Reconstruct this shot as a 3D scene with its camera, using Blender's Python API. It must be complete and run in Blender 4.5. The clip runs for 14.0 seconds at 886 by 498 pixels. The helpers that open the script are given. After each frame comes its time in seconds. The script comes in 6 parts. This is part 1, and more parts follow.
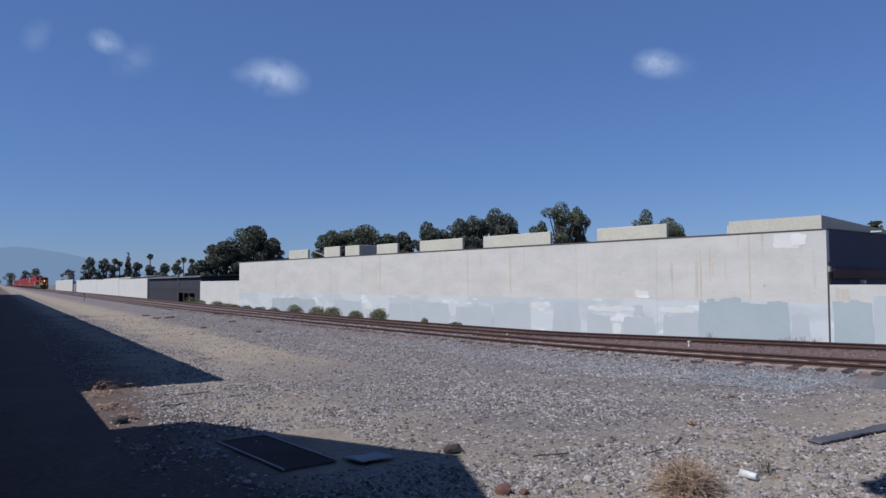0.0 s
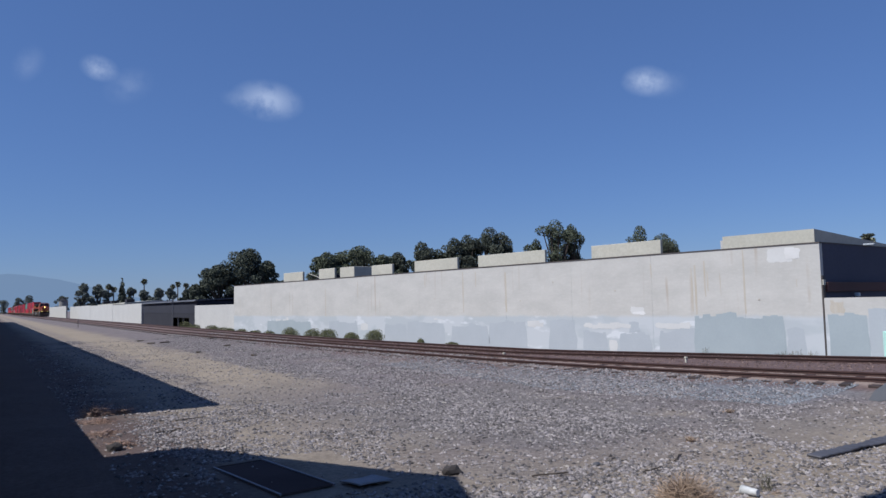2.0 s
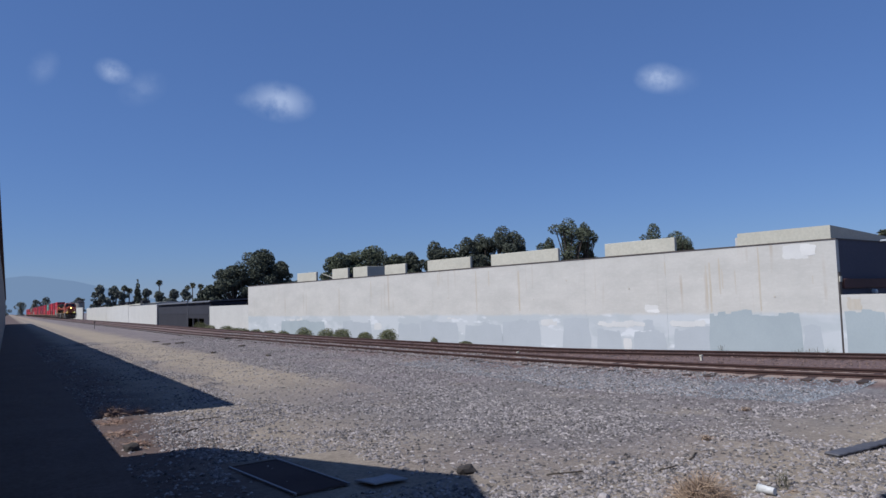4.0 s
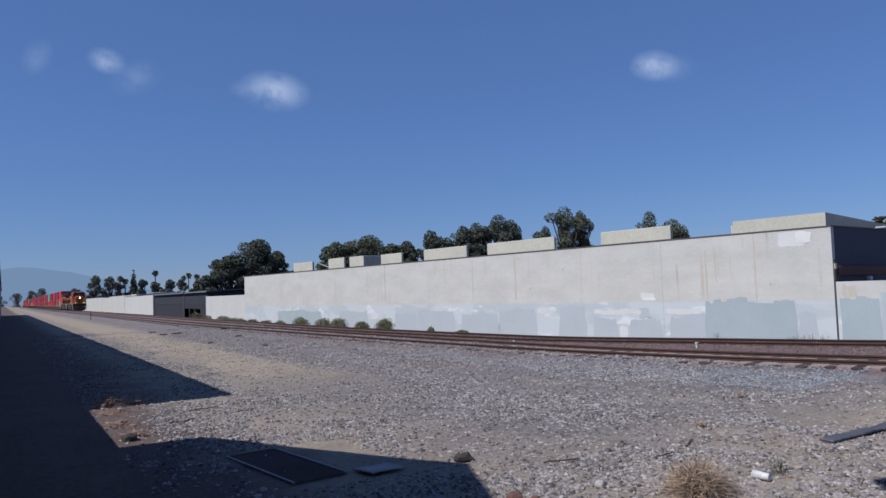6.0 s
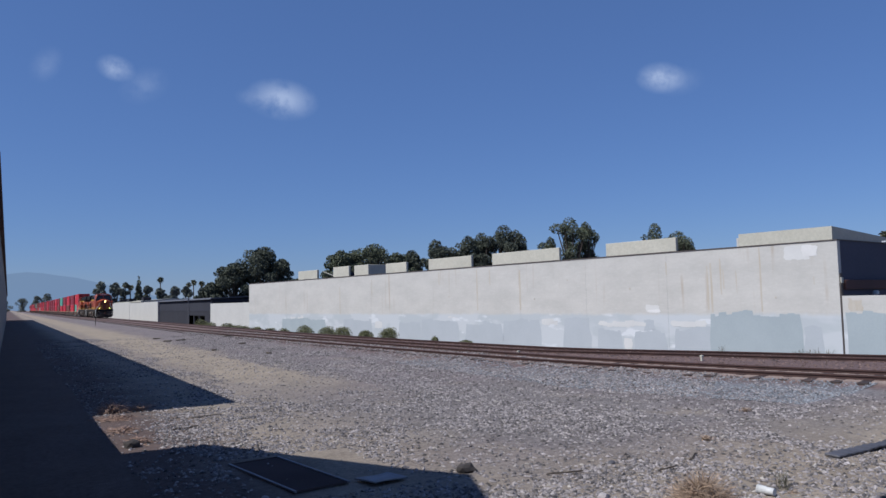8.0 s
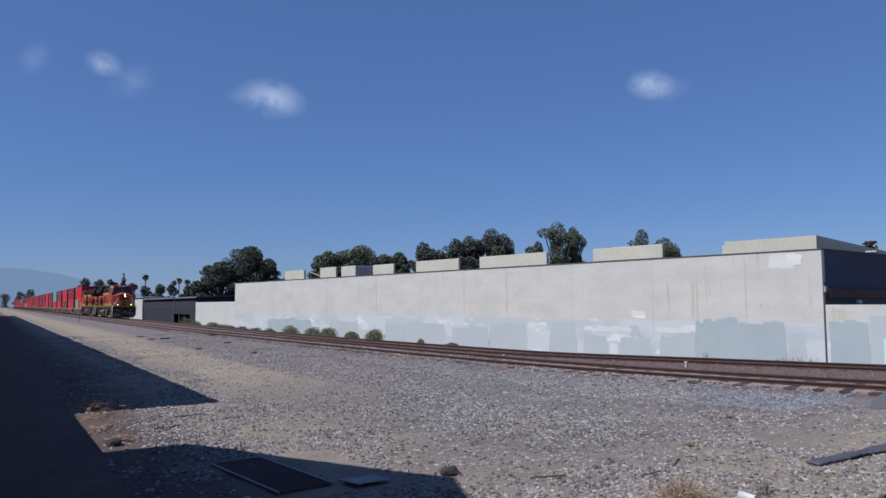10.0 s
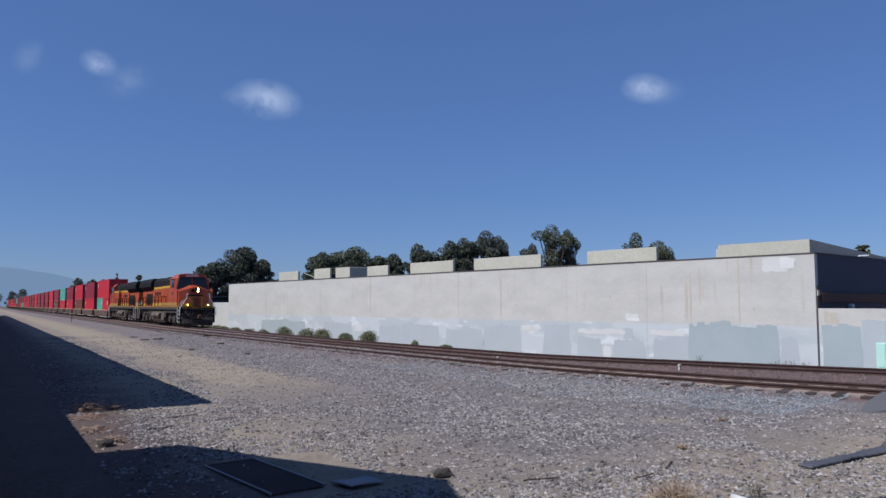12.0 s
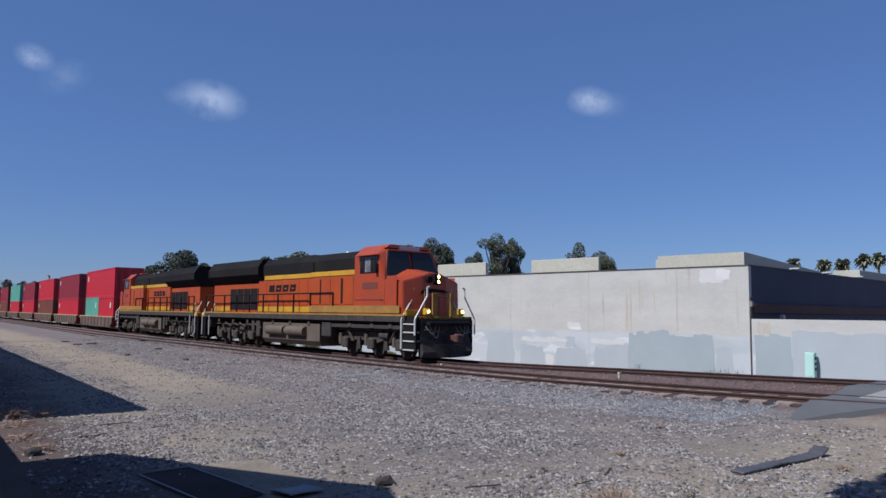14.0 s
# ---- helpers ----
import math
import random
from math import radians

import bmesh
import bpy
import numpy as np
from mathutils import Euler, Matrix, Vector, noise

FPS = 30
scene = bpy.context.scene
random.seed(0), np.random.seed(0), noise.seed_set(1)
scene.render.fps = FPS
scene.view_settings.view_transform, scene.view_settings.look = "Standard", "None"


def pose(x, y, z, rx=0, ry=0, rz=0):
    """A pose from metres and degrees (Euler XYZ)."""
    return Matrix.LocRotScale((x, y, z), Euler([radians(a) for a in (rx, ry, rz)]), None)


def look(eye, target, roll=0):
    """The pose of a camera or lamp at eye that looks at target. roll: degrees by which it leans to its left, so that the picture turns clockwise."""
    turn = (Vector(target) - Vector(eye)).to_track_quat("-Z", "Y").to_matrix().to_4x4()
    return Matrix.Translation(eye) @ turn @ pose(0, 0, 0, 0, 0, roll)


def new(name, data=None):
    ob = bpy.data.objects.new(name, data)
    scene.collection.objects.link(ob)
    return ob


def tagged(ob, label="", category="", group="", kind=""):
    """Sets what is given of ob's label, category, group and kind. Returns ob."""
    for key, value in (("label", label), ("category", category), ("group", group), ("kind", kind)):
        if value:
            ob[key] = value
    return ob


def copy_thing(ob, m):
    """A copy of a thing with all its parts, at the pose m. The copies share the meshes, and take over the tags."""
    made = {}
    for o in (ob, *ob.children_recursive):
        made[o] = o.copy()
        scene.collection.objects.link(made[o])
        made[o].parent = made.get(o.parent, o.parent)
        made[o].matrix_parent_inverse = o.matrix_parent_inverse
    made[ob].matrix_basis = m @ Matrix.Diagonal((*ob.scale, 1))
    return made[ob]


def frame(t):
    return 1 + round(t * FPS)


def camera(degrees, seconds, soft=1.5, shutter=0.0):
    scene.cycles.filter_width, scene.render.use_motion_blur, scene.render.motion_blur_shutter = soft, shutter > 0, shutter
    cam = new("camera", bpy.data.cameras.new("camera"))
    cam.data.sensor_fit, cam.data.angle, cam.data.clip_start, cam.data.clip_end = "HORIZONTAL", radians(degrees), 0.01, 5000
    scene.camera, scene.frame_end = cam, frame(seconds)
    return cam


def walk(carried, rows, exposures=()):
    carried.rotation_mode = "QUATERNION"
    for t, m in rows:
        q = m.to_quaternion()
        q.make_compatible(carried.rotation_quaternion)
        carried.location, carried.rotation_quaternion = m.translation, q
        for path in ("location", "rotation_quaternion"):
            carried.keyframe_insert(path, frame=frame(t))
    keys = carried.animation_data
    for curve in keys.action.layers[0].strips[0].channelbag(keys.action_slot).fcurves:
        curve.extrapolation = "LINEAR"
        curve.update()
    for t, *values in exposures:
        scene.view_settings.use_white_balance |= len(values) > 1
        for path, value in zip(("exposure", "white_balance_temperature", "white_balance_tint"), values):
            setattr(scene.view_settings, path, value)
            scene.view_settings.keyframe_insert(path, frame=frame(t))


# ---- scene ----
# Freight train passing a walled building beside a dirt lot, seen from the shade of a low building.
# z = 0 is the top of the rails; the tracks run along y.
EYE_Z = 1.9
SPEED = 22.0            # metres a second, towards smaller y
HEAD_END = 25.22        # how far along the line the leading coupler stands at the clip's end
SIZE = 1.0             # the train's scale against its drawn measures


def track_x(y):
    """The main track: straight far off, bending gently away near the crossing."""
    k = min(1.0, max(0.0, (23.5 - y) / 8.0))
    return 16.13 + 0.00195 * max(0.0, 51.6 - y) ** 2 + 0.015 * max(0.0, 23.0 - max(4.0, y)) ** 2 + 1.1 * k * k * (3 - 2 * k)


def siding_x(y):
    """The empty second track in front of the main one."""
    k = min(1.0, max(0.0, (y - 30.0) / 35.0))
    return 14.1 + 0.0021 * max(0.0, 42.0 - y) ** 2 + 0.012 * max(0.0, 20.0 - max(4.0, y)) ** 2 - 1.2 * k * k * (3 - 2 * k)


EXPOSURE, KELVIN, TINT = 0.0, 5750, 10
cam = camera(62.0, 14.0, soft=1.5)
VIEW = [
    (0.0, -31.18, 2.61, 0.24), (0.5, -31.15, 3.02, 0.34), (1.0, -31.79, 3.55, 1.31), (1.5, -31.62, 3.75, 0.87),
    (2.0, -31.53, 4.15, 1.24), (2.5, -31.08, 4.94, 1.67), (3.0, -30.35, 4.27, 2.07), (5.5, -30.84, 4.03, 0.85),
    (6.0, -30.78, 3.26, 1.89), (6.5, -31.03, 3.91, 1.54), (7.0, -30.40, 4.11, 2.12), (7.5, -30.73, 3.75, 1.47),
    (8.0, -30.44, 4.02, 1.25), (8.5, -29.45, 5.36, 0.68), (9.0, -30.65, 4.72, 0.55), (11.5, -31.78, 4.08, 0.18),
    (12.0, -31.92, 4.34, 0.04), (12.5, -31.93, 4.36, -0.16), (13.0, -31.82, 4.56, -0.19), (13.5, -32.83, 4.58, -0.48),
    (14.0, -36.20, 4.90, -0.58)]
walk(cam, [(t, pose(0, 0, EYE_Z, 90 + pitch, roll, yaw)) for t, yaw, pitch, roll in VIEW],
     exposures=((0, EXPOSURE, KELVIN, TINT), (14, EXPOSURE, KELVIN, TINT)))

# ---- light ----
SUN_EL, SUN_AZ = 49.0, -86.0     # elevation; azimuth from +y towards +x
world = bpy.data.worlds.new("sky")
scene.world = world
world.use_nodes = True
wn = world.node_tree
sky = wn.nodes.new("ShaderNodeTexSky")
sky.sky_type, sky.sun_disc = "NISHITA", False
sky.sun_elevation, sky.sun_rotation = radians(SUN_EL), radians(SUN_AZ)
sky.altitude, sky.air_density, sky.dust_density, sky.ozone_density = 50, 1.0, 0.1, 2.0
tint = wn.nodes.new("ShaderNodeMix")
tint.data_type, tint.blend_type = "RGBA", "MULTIPLY"
tint.inputs[0].default_value, tint.inputs[7].default_value = 1.0, (0.81, 0.94, 1.28, 1)
wn.links.new(sky.outputs[0], tint.inputs[6])
haze = wn.nodes.new("ShaderNodeMix")      # high thin haze evens the sky out
haze.data_type = "RGBA"
haze.inputs[0].default_value, haze.inputs[7].default_value = 0.4, (1.75, 3.0, 6.1, 1)
wn.links.new(tint.outputs[2], haze.inputs[6])
wn.links.new(haze.outputs[2], wn.nodes["Background"].inputs[0])
wn.nodes["Background"].inputs[1].default_value = 0.0655
sun = new("sun", bpy.data.lights.new("sun", "SUN"))
sun.data.energy, sun.data.angle, sun.data.color = 5.0, radians(0.5), (1.0, 0.94, 0.84)
_d = Vector((math.sin(radians(SUN_AZ)) * math.cos(radians(SUN_EL)), math.cos(radians(SUN_AZ)) * math.cos(radians(SUN_EL)), math.sin(radians(SUN_EL))))
sun.matrix_world = look(_d * 100, (0, 0, 0))


# ---- materials ----
ALBEDO = 0.87      # scales base colours down under a stronger sun, so shade comes out deeper


def nodes_of(name):
    m = bpy.data.materials.new(name)
    m.use_nodes = True
    return m, m.node_tree.nodes, m.node_tree.links, m.node_tree.nodes["Principled BSDF"]


def mix_colour(n, l, fac, a, b, how="MIX"):
    x = n.new("ShaderNodeMix")
    x.data_type, x.blend_type = "RGBA", how
    for sock, v in ((x.inputs[0], fac), (x.inputs[6], a), (x.inputs[7], b)):
        if hasattr(v, "is_linked"):
            l.new(v, sock)
        elif isinstance(v, (int, float)):
            sock.default_value = v
        else:
            sock.default_value = (*v, 1)
    return x.outputs[2]


def noise_of(n, l, vec, scale, detail=6, rough=0.6):
    t = n.new("ShaderNodeTexNoise")
    t.inputs["Scale"].default_value, t.inputs["Detail"].default_value, t.inputs["Roughness"].default_value = scale, detail, rough
    l.new(vec, t.inputs["Vector"])
    return t.outputs["Fac"]


def ramp(n, l, fac, lo, hi):
    r = n.new("ShaderNodeMapRange")
    l.new(fac, r.inputs[0])
    r.inputs[1].default_value, r.inputs[2].default_value = lo, hi
    return r.outputs[0]


def surface(name, col, col2=None, rough=0.8, metal=0.0, big=0.6, fine=25.0, bump=0.15, dirt=None, dirt_amount=0.35, island=0.0, each=0.0, stretch=(1, 1, 1), emit=0.0, grain=0.6):
    """A weathered surface: two tones at two scales, optional dirt, relief."""
    m, n, l, bsdf = nodes_of(name)
    if not emit:
        col, col2, dirt = (c and tuple(ALBEDO * x for x in c) for c in (col, col2, dirt))
    co = n.new("ShaderNodeTexCoord").outputs["Object"]
    if stretch != (1, 1, 1):
        mp = n.new("ShaderNodeMapping")
        mp.inputs["Scale"].default_value = stretch
        l.new(co, mp.inputs["Vector"])
        co = mp.outputs[0]
    col2 = col2 or tuple(c * 0.75 for c in col)
    a = noise_of(n, l, co, big, 5)
    b = noise_of(n, l, co, fine, 4, 0.7)
    c = mix_colour(n, l, ramp(n, l, a, 0.35, 0.65), col, col2)
    g = n.new("ShaderNodeMath")
    g.operation = "MULTIPLY"
    l.new(ramp(n, l, b, 0.3, 0.75), g.inputs[0])
    g.inputs[1].default_value = grain
    c = mix_colour(n, l, g.outputs[0], c, tuple(x * 0.72 for x in col2))
    if dirt:
        d = noise_of(n, l, co, big * 2.7, 8, 0.7)
        dd = n.new("ShaderNodeMath")
        dd.operation = "MULTIPLY"
        l.new(ramp(n, l, d, 0.5, 0.72), dd.inputs[0])
        dd.inputs[1].default_value = dirt_amount
        c = mix_colour(n, l, dd.outputs[0], c, dirt)
    if island or each:
        src = n.new("ShaderNodeNewGeometry").outputs["Random Per Island"] if island else n.new("ShaderNodeObjectInfo").outputs["Random"]
        hs = n.new("ShaderNodeHueSaturation")
        l.new(c, hs.inputs["Color"])
        mr = n.new("ShaderNodeMapRange")
        l.new(src, mr.inputs[0])
        k = island or each
        mr.inputs[3].default_value, mr.inputs[4].default_value = 1 - k, 1 + k
        l.new(mr.outputs[0], hs.inputs["Value"])
        c = hs.outputs[0]
    l.new(c, bsdf.inputs["Base Color"])
    bsdf.inputs["Roughness"].default_value, bsdf.inputs["Metallic"].default_value = rough, metal
    if bump:
        bp = n.new("ShaderNodeBump")
        bp.inputs["Strength"].default_value, bp.inputs["Distance"].default_value = bump, 0.02
        l.new(b, bp.inputs["Height"])
        l.new(bp.outputs[0], bsdf.inputs["Normal"])
    if emit:
        bsdf.inputs["Emission Color"].default_value = (*col, 1)
        bsdf.inputs["Emission Strength"].default_value = emit
    return m


ORANGE = surface("orange paint", (0.52, 0.085, 0.010), (0.42, 0.064, 0.010), rough=0.45, big=0.5, bump=0.03, dirt=(0.16, 0.07, 0.03), dirt_amount=0.4)
ORANGE_CAB = surface("red orange paint", (0.47, 0.072, 0.022), (0.40, 0.058, 0.020), rough=0.45, big=0.6, bump=0.03, dirt=(0.16, 0.06, 0.03))
YELLOW = surface("yellow stripe paint", (0.70, 0.38, 0.02), (0.60, 0.31, 0.02), rough=0.5, bump=0.03, dirt=(0.2, 0.12, 0.05))
YELLOW_DUSTY = surface("dust-covered yellow stripe", (0.46, 0.235, 0.03), (0.30, 0.15, 0.035), rough=0.8, big=1.6, bump=0.03, dirt=(0.16, 0.09, 0.05), dirt_amount=0.7)
BLACK = surface("black paint", (0.011, 0.010, 0.012), (0.018, 0.016, 0.017), rough=0.9, bump=0.05, dirt=(0.035, 0.03, 0.028), dirt_amount=0.25)
BLACK.node_tree.nodes["Principled BSDF"].inputs["Specular IOR Level"].default_value = 0.15
GRIME = surface("grimy running gear steel", (0.065, 0.052, 0.046), (0.03, 0.025, 0.024), rough=0.95, big=2.0, bump=0.3, dirt=(0.16, 0.125, 0.10))
TRUCK_STEEL = surface("dust-covered truck casting", (0.082, 0.065, 0.055), (0.043, 0.034, 0.029), rough=0.95, big=2.5, bump=0.3, dirt=(0.148, 0.117, 0.094), dirt_amount=0.6)
HOSE = surface("pale grey rubber hose", (0.34, 0.31, 0.29), (0.25, 0.23, 0.21), rough=0.8)
TANK = surface("dusty tan grey tank paint", (0.162, 0.123, 0.093), (0.115, 0.087, 0.066), rough=0.8, big=1.2, dirt=(0.102, 0.076, 0.060))
WHITE_RAIL = surface("white handrail paint", (0.75, 0.74, 0.7), rough=0.5, bump=0)
GLASS = surface("dark cab glass", (0.012, 0.013, 0.016), (0.02, 0.02, 0.022), rough=0.08, bump=0)
PANE = surface("light side window pane", (0.35, 0.36, 0.38), (0.12, 0.12, 0.13), rough=0.15, big=4, bump=0)
LAMP = surface("lit headlight", (1.0, 0.74, 0.22), rough=0.3, bump=0, emit=9.0)
LAMP_DITCH = surface("lit ditch light", (0.85, 0.95, 0.3), rough=0.3, bump=0, emit=6.0)
CAR_STEEL = surface("weathered tan well car paint", (0.17, 0.115, 0.085), (0.12, 0.075, 0.058), rough=0.8, big=0.8, dirt=(0.1, 0.06, 0.05), dirt_amount=0.6)
CAR_TOP = surface("yellow tan sill edge", (0.55, 0.40, 0.22), (0.42, 0.3, 0.18), rough=0.75, big=1.0)
RED = surface("red container paint", (0.634, 0.022, 0.043), (0.537, 0.020, 0.037), rough=0.5, big=0.4, bump=0.02, dirt=(0.25, 0.03, 0.03))
MAROON = surface("maroon container paint", (0.312, 0.022, 0.042), (0.264, 0.022, 0.036), rough=0.5, big=0.4, bump=0.02, dirt=(0.12, 0.03, 0.03))
BROWN = surface("brown container paint", (0.22, 0.055, 0.035), (0.18, 0.045, 0.03), rough=0.6, big=0.4, bump=0.02, dirt=(0.1, 0.04, 0.03))
TEAL = surface("teal green container paint", (0.150, 0.450, 0.338), (0.125, 0.375, 0.288), rough=0.5, big=0.4, bump=0.02, dirt=(0.08, 0.18, 0.14))
WHITE_MARK = surface("white container marking", (0.75, 0.72, 0.7), rough=0.6, bump=0)
RAIL_SIDE = surface("rusty rail steel", (0.088, 0.042, 0.034), (0.055, 0.028, 0.024), rough=0.8, big=3, bump=0.2)
RAIL_TOP = surface("worn rail head", (0.12, 0.068, 0.056), (0.08, 0.048, 0.042), rough=0.6, metal=0.2, big=3, bump=0.05)
TIE = surface("weathered timber tie", (0.075, 0.05, 0.042), (0.045, 0.03, 0.027), rough=0.9, big=3, fine=40, bump=0.5, each=0.35, stretch=(0.3, 2, 2))
CONCRETE = surface("pale painted concrete wall", (0.599, 0.576, 0.542), (0.548, 0.525, 0.492), rough=0.9, big=0.35, fine=5, bump=0.06, dirt=(0.565, 0.520, 0.441), dirt_amount=0.45, grain=0.22, stretch=(0.5, 1, 1.6))
CONCRETE_SHADED = surface("dark blue grey wall with shade in its colour", (0.085, 0.085, 0.12), (0.07, 0.07, 0.10), rough=0.9, big=0.3, fine=7, bump=0.1)
BUFF = surface("cream concrete parapet", (0.610, 0.576, 0.480), (0.531, 0.503, 0.418), rough=0.9, big=0.5, fine=8, dirt=(0.452, 0.407, 0.316))
PATCH_BLUE = surface("grey blue overpaint", (0.399, 0.444, 0.460), (0.365, 0.410, 0.427), rough=0.85, big=0.5, fine=9, bump=0.05, grain=0.2)
PATCH_GREY = surface("light grey overpaint", (0.469, 0.494, 0.516), (0.441, 0.466, 0.488), rough=0.85, big=0.6, fine=9, bump=0.05, grain=0.2)
PATCH_PALE = surface("pale grey overpaint", (0.701, 0.684, 0.655), (0.644, 0.627, 0.599), rough=0.85, big=0.6, fine=9, bump=0.05, grain=0.2)
PATCH_WHITE = surface("white overpaint", (0.661, 0.650, 0.627), (0.621, 0.610, 0.588), rough=0.85, big=0.7, fine=9, bump=0.05, grain=0.2)
FRESH = surface("bright white overpaint", (0.780, 0.757, 0.729), (0.689, 0.667, 0.638), rough=0.85, big=0.7, fine=9, bump=0.05, grain=0.15)
STAIN = surface("rust water stain", (0.531, 0.458, 0.356), (0.588, 0.537, 0.463), rough=0.9, big=1.5, fine=12, bump=0, stretch=(3, 3, 0.5))
JOINT = surface("sealed panel joint", (0.565, 0.542, 0.508), (0.497, 0.463, 0.418), rough=0.9, big=1)
ROOFING = surface("dark roof edge", (0.12, 0.10, 0.09), rough=0.9)
BROWN_PIPE = surface("brown painted beam", (0.12, 0.05, 0.04), rough=0.8)
WHITE_BLOCK = surface("white painted block wall", (0.621, 0.605, 0.565), (0.565, 0.548, 0.514), rough=0.9, big=0.3, fine=5, dirt=(0.508, 0.475, 0.429))
SHED_WALL = surface("dark shed cladding", (0.024, 0.024, 0.034), (0.017, 0.017, 0.026), rough=0.95, big=0.3)
SHED_FASCIA = surface("blue grey shed cladding", (0.030, 0.031, 0.045), (0.023, 0.024, 0.036), rough=0.9, big=0.3)
SHED_ROOF = surface("grey shed roof", (0.11, 0.11, 0.125), (0.09, 0.09, 0.1), rough=0.7, big=0.4)
STUCCO = surface("grey tan stucco", (0.33, 0.31, 0.28), (0.28, 0.26, 0.24), rough=0.9, big=0.7, fine=30, bump=0.4)
TILE = surface("brown roof tile", (0.14, 0.06, 0.045), (0.09, 0.045, 0.035), rough=0.85, big=2, island=0.25)
MINT = surface("mint green cabinet paint", (0.580, 0.855, 0.758), (0.523, 0.786, 0.689), rough=0.5, bump=0.02)
ASPHALT = surface("worn asphalt", (0.147, 0.147, 0.151), (0.116, 0.116, 0.120), rough=0.9, big=0.6, fine=50, bump=0.3)
PANEL_CON = surface("pale concrete crossing panel", (0.374, 0.356, 0.329), (0.320, 0.303, 0.276), rough=0.9, big=1.5, fine=20)
# leaves of the far trees, distance haze mixed into their colour
LEAF_FAR = surface("haze-paled grey green leaves", (0.217, 0.232, 0.196), (0.160, 0.174, 0.145), rough=1.0, big=0.35, fine=3, bump=0, island=0.3)
LEAF_PALM = surface("pale green palm fronds", (0.27, 0.27, 0.17), (0.20, 0.20, 0.13), rough=1.0, big=0.5, fine=3, bump=0, island=0.35)
LEAF = surface("olive green tree leaves", (0.157, 0.174, 0.106), (0.112, 0.125, 0.081), rough=1.0, big=0.35, fine=3, bump=0, island=0.3)
LEAF_DARK = surface("dark green tree leaves", (0.128, 0.138, 0.098), (0.091, 0.101, 0.073), rough=1.0, big=0.35, fine=3, bump=0, island=0.3)
LEAF_BUSH = surface("dusty green shrub leaves", (0.21, 0.215, 0.11), (0.16, 0.165, 0.08), rough=1.0, big=0.8, fine=8, bump=0, island=0.4)
BARK = surface("grey brown bark", (0.11, 0.085, 0.065), rough=0.9, fine=10, bump=0.5)
DRY = surface("dry straw weed", (0.445, 0.325, 0.223), (0.320, 0.218, 0.147), rough=0.9, big=4, bump=0, island=0.35)
DRY_RED = surface("dry reddish weed", (0.463, 0.320, 0.236), (0.320, 0.200, 0.147), rough=0.9, big=4, bump=0, island=0.35)
WEED = surface("grey green weed", (0.19, 0.17, 0.115), (0.13, 0.12, 0.08), rough=0.9, big=4, bump=0, island=0.3)
SHEET = surface("black rubber sheet", (0.06, 0.06, 0.068), (0.105, 0.10, 0.112), rough=0.6, big=2, fine=12, bump=0.2)
SCREEN = surface("dark window screen mesh", (0.13, 0.10, 0.095), rough=1.0, fine=60)
SCREEN.node_tree.nodes["Principled BSDF"].inputs["Specular IOR Level"].default_value = 0.0
ALU = surface("dull aluminium frame", (0.36, 0.34, 0.36), rough=0.55, metal=0.6, bump=0.05)
PAPER = surface("grey white flattened card", (0.40, 0.38, 0.39), (0.30, 0.29, 0.30), rough=0.9, big=4)
CUP = surface("white foam cup", (0.730, 0.721, 0.703), rough=0.7, big=8, bump=0.02)
ROCK = surface("grey brown stones", (0.311, 0.278, 0.268), (0.209, 0.184, 0.180), rough=0.95, big=6, fine=60, bump=0.2, island=0.74)
BALLAST = surface("rust brown ballast stones", (0.240, 0.165, 0.138), (0.147, 0.096, 0.082), rough=0.95, big=6, fine=60, bump=0.2, island=0.5)
PINK = surface("faded painted brick rubble", (0.16, 0.075, 0.058), rough=0.9)


